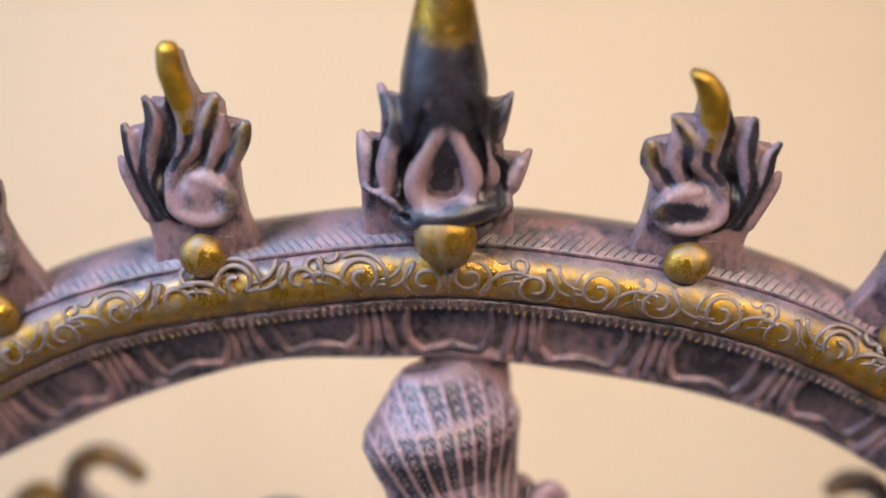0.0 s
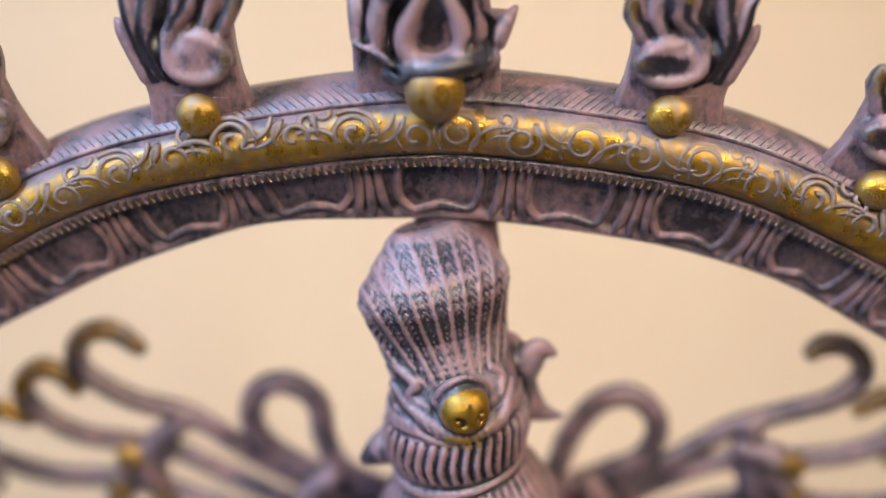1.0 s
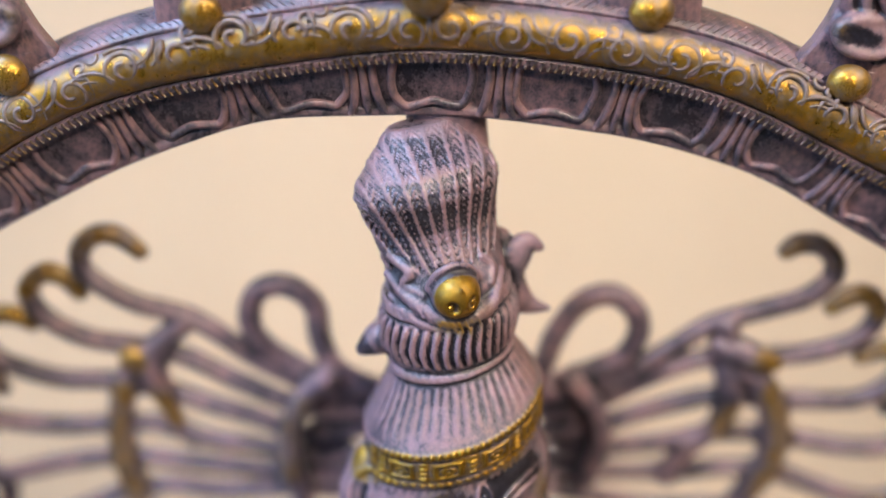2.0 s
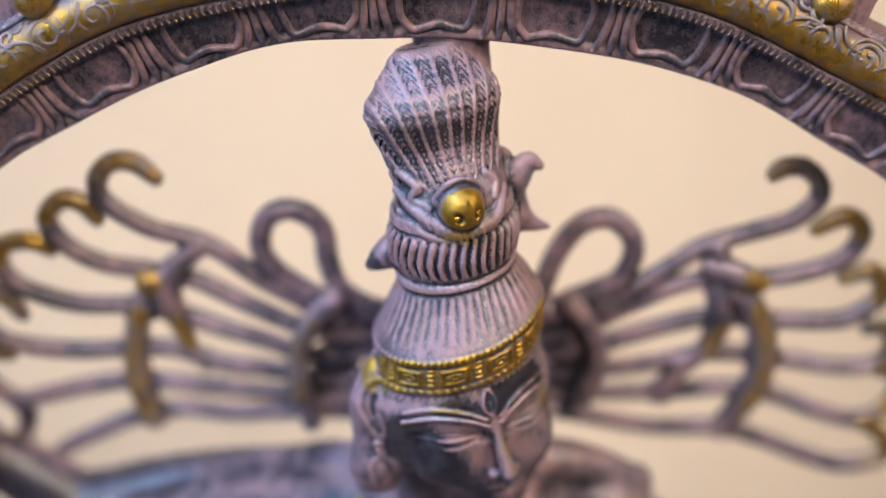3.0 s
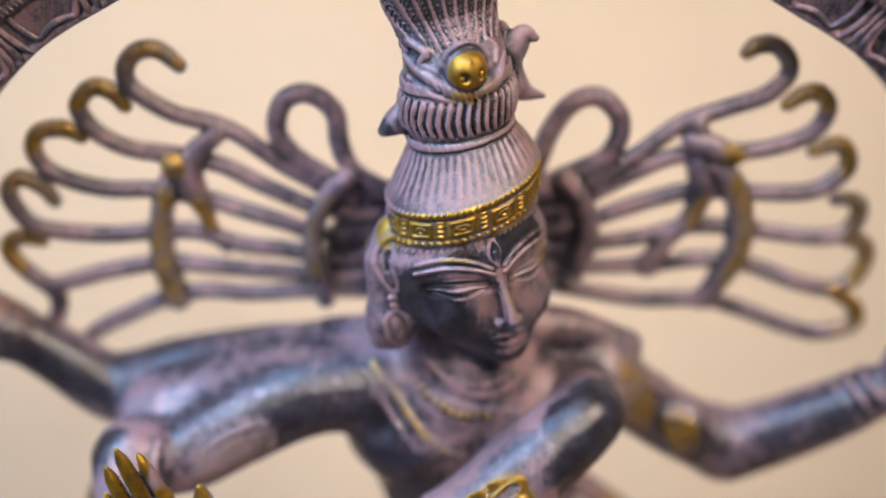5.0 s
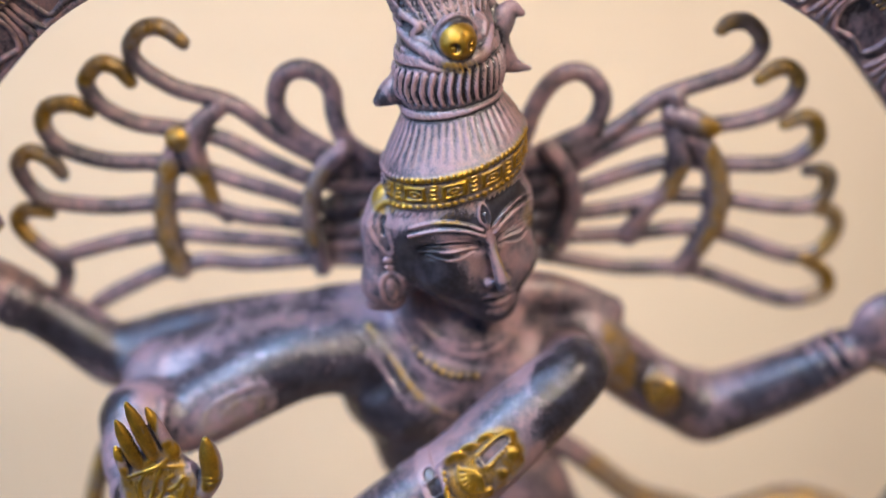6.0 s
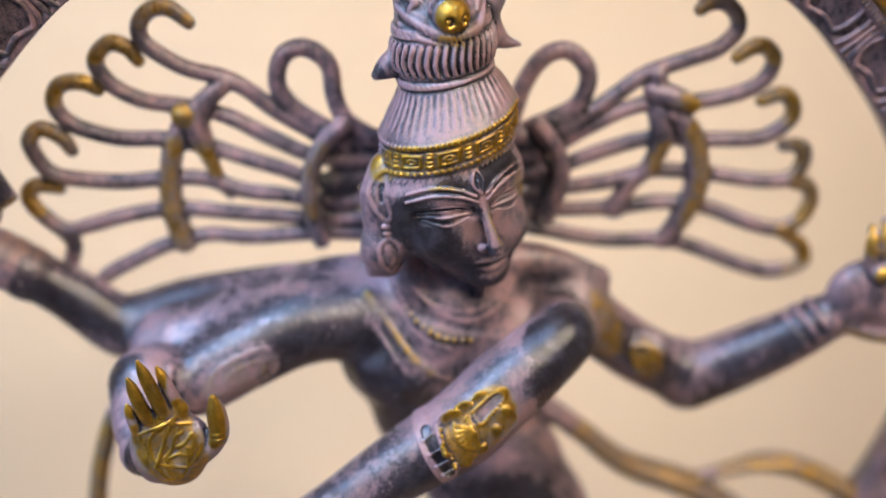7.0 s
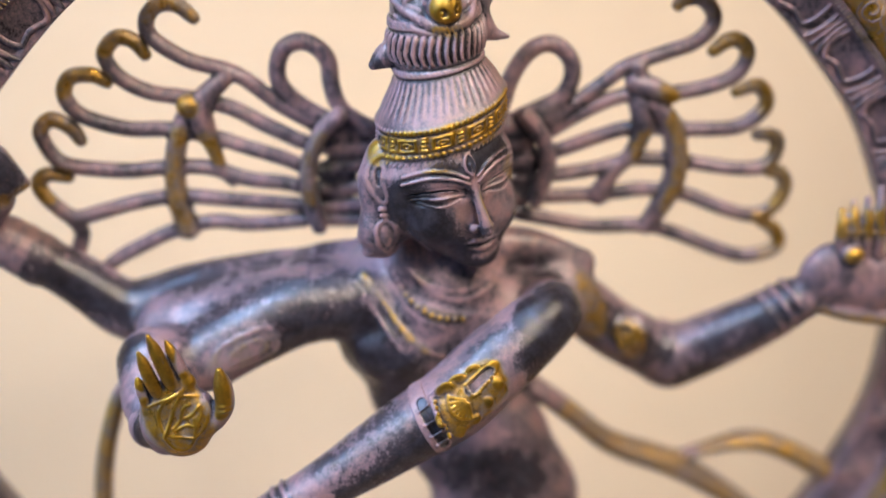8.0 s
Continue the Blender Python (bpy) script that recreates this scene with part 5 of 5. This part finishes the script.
for pts, r in (([(-122.8, 24.8), (-111.5, 22.2), (-117.8, 2.5), (-131, 4.7), (-122.8, 24.8)], 0.75), ([(-131, 4), (-133.4, 13), (-131, 20.5), (-124, 25.6)], 0.75), ([(-131.6, 4), (-126.8, -3), (-121.2, -3.4), (-117.3, 2.4)], 0.75),
               ([(-111.4, 21), (-109.8, 16), (-112.2, 8.2), (-117, 3)], 0.75), ([(-127, 8), (-123.5, 12), (-121.5, 18), (-118.5, 20)], 0.8), ([(-126, 7), (-121, 9.5), (-117, 9), (-116.5, 13)], 0.8), ([(-121.5, 13), (-117.5, 15), (-114.5, 19)], 0.8),
               ([(-138, 19), (-131, 22.5), (-124.5, 25), (-122, 27)], 0.8), ([(-122, 24), (-120.6, 28)], 0.6)):
    for a, b in zip(pts[:-1], pts[1:]) if len(pts) == 5 and pts[0] == pts[-1] else ((None, None),):
        palm.tube([palm.front(x, z, -0.2) for x, z in ((a, ((a[0] + b[0]) / 2, (a[1] + b[1]) / 2), b) if a else pts)], r, 0.4)
for i in range(6):
    x, z = -140.6 + 1.25 * i, 9 - 2.6 * i
    palm.tube([(x - 1.6, -79, z - 0.8), (x, -84, z), (x + 2.2, -87, z + 0.8)], 0.9, 0.5)
pieces.append(palm.skin())
del palm
paint.stroke("brass", 0.64, [(-134, -95, 16), (-126, -95, 4), (-118, -95, -2), (-118, -95, 12)], 8, 6)
for tip in ((-133.8, -95, 57), (-139, -95, 48.5), (-141.5, -93, 34), (-126.6, -91, 51.5)):
    paint.stroke("brass", 0.75, [(-128, -94, 24), tip], 2.6, 3)
paint.stroke("brass", 0.6, [(-130, -95, 24), (-120, -95, 20), (-119, -93, 30)], 5, 4)
paint.stroke("brass", 0.8, [(-104, -97, 16), (-104, -97, 35)], 4.0, 4)
# darker along the top of the rear arm
paint.stroke("dark", 0.45, [(-150, 10, 32), (-127, 8, 42), (-96, 6, 48), (-62, 3, 52), (-34, -2, 54)], 7, 7)
paint.stroke("dark", 0.8, [(-146, -86, 4), (-140, -86, -12), (-128, -86, -18)], 3, 4)

# rubbed brass of the body, and darker or lighter strokes on arms, chest and hips
B, D = "brass", "dark"
for kind, amount, pts, r, soft in (
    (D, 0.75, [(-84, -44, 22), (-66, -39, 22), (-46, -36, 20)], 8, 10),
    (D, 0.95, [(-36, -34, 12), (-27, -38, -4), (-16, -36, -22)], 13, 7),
    (D, 0.7, [(-200, 4, 48), (-180, 2, 36), (-164, 0, 28)], 6, 7),
    (D, 0.4, [(-104, -6, 42), (-80, -9, 42)], 3, 6),
    (D, 0.4, [(-122, -8, 36), (-108, -10, 36)], 3, 6),
    (D, 0.6, [(-156, -44, 8), (-160, -40, -2)], 6, 6),
    (D, 0.9, [(66, -58, 46), (66, -62, 34), (54, -74, 26)], 10, 5),
    (D, 0.4, [(48, -66, 44), (30, -74, 36), (14, -80, 26)], 3, 5),
    (D, 0.6, [(-14, -98, -18), (-40, -100, -34), (-70, -102, -54)], 6, 8),
    (D, 1.3, GROOVE, 2.2, 1.0),
    (D, 0.35, [(-30, -84, 4), (-60, -90, -18)], 5, 6),
    (D, 0.65, [(160, -14, -8), (180, -18, 6)], 7, 7),
    (D, 0.65, [(152, -10, -36), (166, -14, -26)], 6, 7),
    (D, 0.6, [(20, -38, -66), (50, -42, -72)], 8, 8),
    (D, 0.3, [(84, -4, 48), (94, -3, 40)], 4, 4),
    (D, 0.42, [(-112, -44, 30), (-76, -38, 46), (-40, -32, 50)], 8, 8),
    (D, 0.42, [(-128, -2, 42), (-100, -4, 48), (-60, -6, 52)], 4, 7),
    (D, 0.9, [(-160, -46, 26), (-152, -50, 32)], 4, 5),
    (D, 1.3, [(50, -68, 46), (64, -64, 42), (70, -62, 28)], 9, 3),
    (D, 0.5, [(36, -74, 44), (4, -88, 24), (-30, -92, 2)], 2.5, 4),
    (D, 0.5, [(96, -14, 14), (126, -12, -10)], 5, 6),
    (D, 0.5, [(-64, 0, 48), (-54, 0, 50)], 4, 6),
    (B, 0.62, [(107, -20, 6), (117, -20, -8)], 7, 5),
    (B, 0.58, [(84, -18, 36), (92, -16, 22), (90, -15, 6)], 5, 7),
    (B, 0.34, [(-105, -50, 15), (-86, -46, 23)], 8, 5),
    (D, -0.6, [(-105, -50, 15), (-86, -46, 23)], 8, 4),
    (B, 0.75, [(5, -93, 3), (22, -88, 17)], 11, 3),
    (B, 0.6, [(4, -92, -6), (10, -94, 4)], 4, 2),
    (B, 0.7, EDGE, 3.4, 2.0),
    (B, -0.45, SLOT, 2.2, 1.0),
    (B, -1.4, GROOVE, 4.4, 1.0),
    (D, -0.6, [(-8, -14, 62), (-30, -8, 52)], 10, 6),
    (B, 0.52, [(84, -4, -57), (144, -2, -96), (214, 0, -152)], 9, 6),
    (B, 0.58, [(172, 0, -89), (214, 0, -92), (256, 0, -118)], 8, 6),
    (B, 0.55, [(-170, -14, -30), (-186, -12, -95), (-188, -10, -160)], 7, 6),
    (B, 0.6, [(221, -24, 68), (232, -24, 66), (243, -24, 66)], 7, 5),
    (B, 0.6, [(227, -32, 50)], 5, 3),
    (B, 0.5, [(214, -24, 15), (250, -26, 7)], 3, 4),
    (B, 0.52, [(-20, -32, 50), (-15, -36, 44), (-7, -40, 37), (4, -42, 32), (16, -42, 30)], 2.4, 2.4),
    (B, 0.5, [(-34, -24, 50), (-24, -36, 38), (-15, -40, 25), (-4, -42, 14)], 2.2, 2.5),
    (B, 0.6, [(-218, -14, 93), (-203, -8, 97)], 3, 4),
    (D, 0.7, [(-220, -20, 112), (-210, -14, 105)], 6, 6),
):
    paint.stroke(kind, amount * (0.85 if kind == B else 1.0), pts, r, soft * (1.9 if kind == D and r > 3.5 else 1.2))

# hips, legs and the base that it stands on
legs = Clay((-120, -110, -332), (150, 60, -100), 2.4)
legs.ball((44, -14, -112), (42, 32, 44), 10)
legs.tube([(50, -16, -130), (40, -26, -200), (34, -6, -262), (30, -10, -300)], [34, 26, 18, 15], 8)
legs.tube([(30, -30, -140), (-20, -56, -150), (-70, -60, -170), (-96, -58, -190)], [30, 24, 18, 12], 8)
legs.ball((20, -6, -312), (120, 48, 18), 4)
pieces.append(legs.skin())
del legs
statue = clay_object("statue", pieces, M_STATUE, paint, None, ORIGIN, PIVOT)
cam.data.dof.focus_object = statue
tagged(statue, "dancing figure statue of dusty rose and black bronze with brass highlights", "statue")
bpy.context.view_layer.update()

# plain plinth on the table, under statue and arch
plinth = new("plinth")
bm = bmesh.new()
bmesh.ops.create_cone(bm, cap_ends=True, segments=64, radius1=0.19, radius2=0.18, depth=0.018)
for v in bm.verts:
    v.co.y *= 0.55
    v.co.z += 0.009
top = part("plinth_body", bm, M_RIM, plinth, smooth=False)
plinth.location = (0, 0, 0.75)
tagged(plinth, "low oval bronze plinth on the table", "plinth")
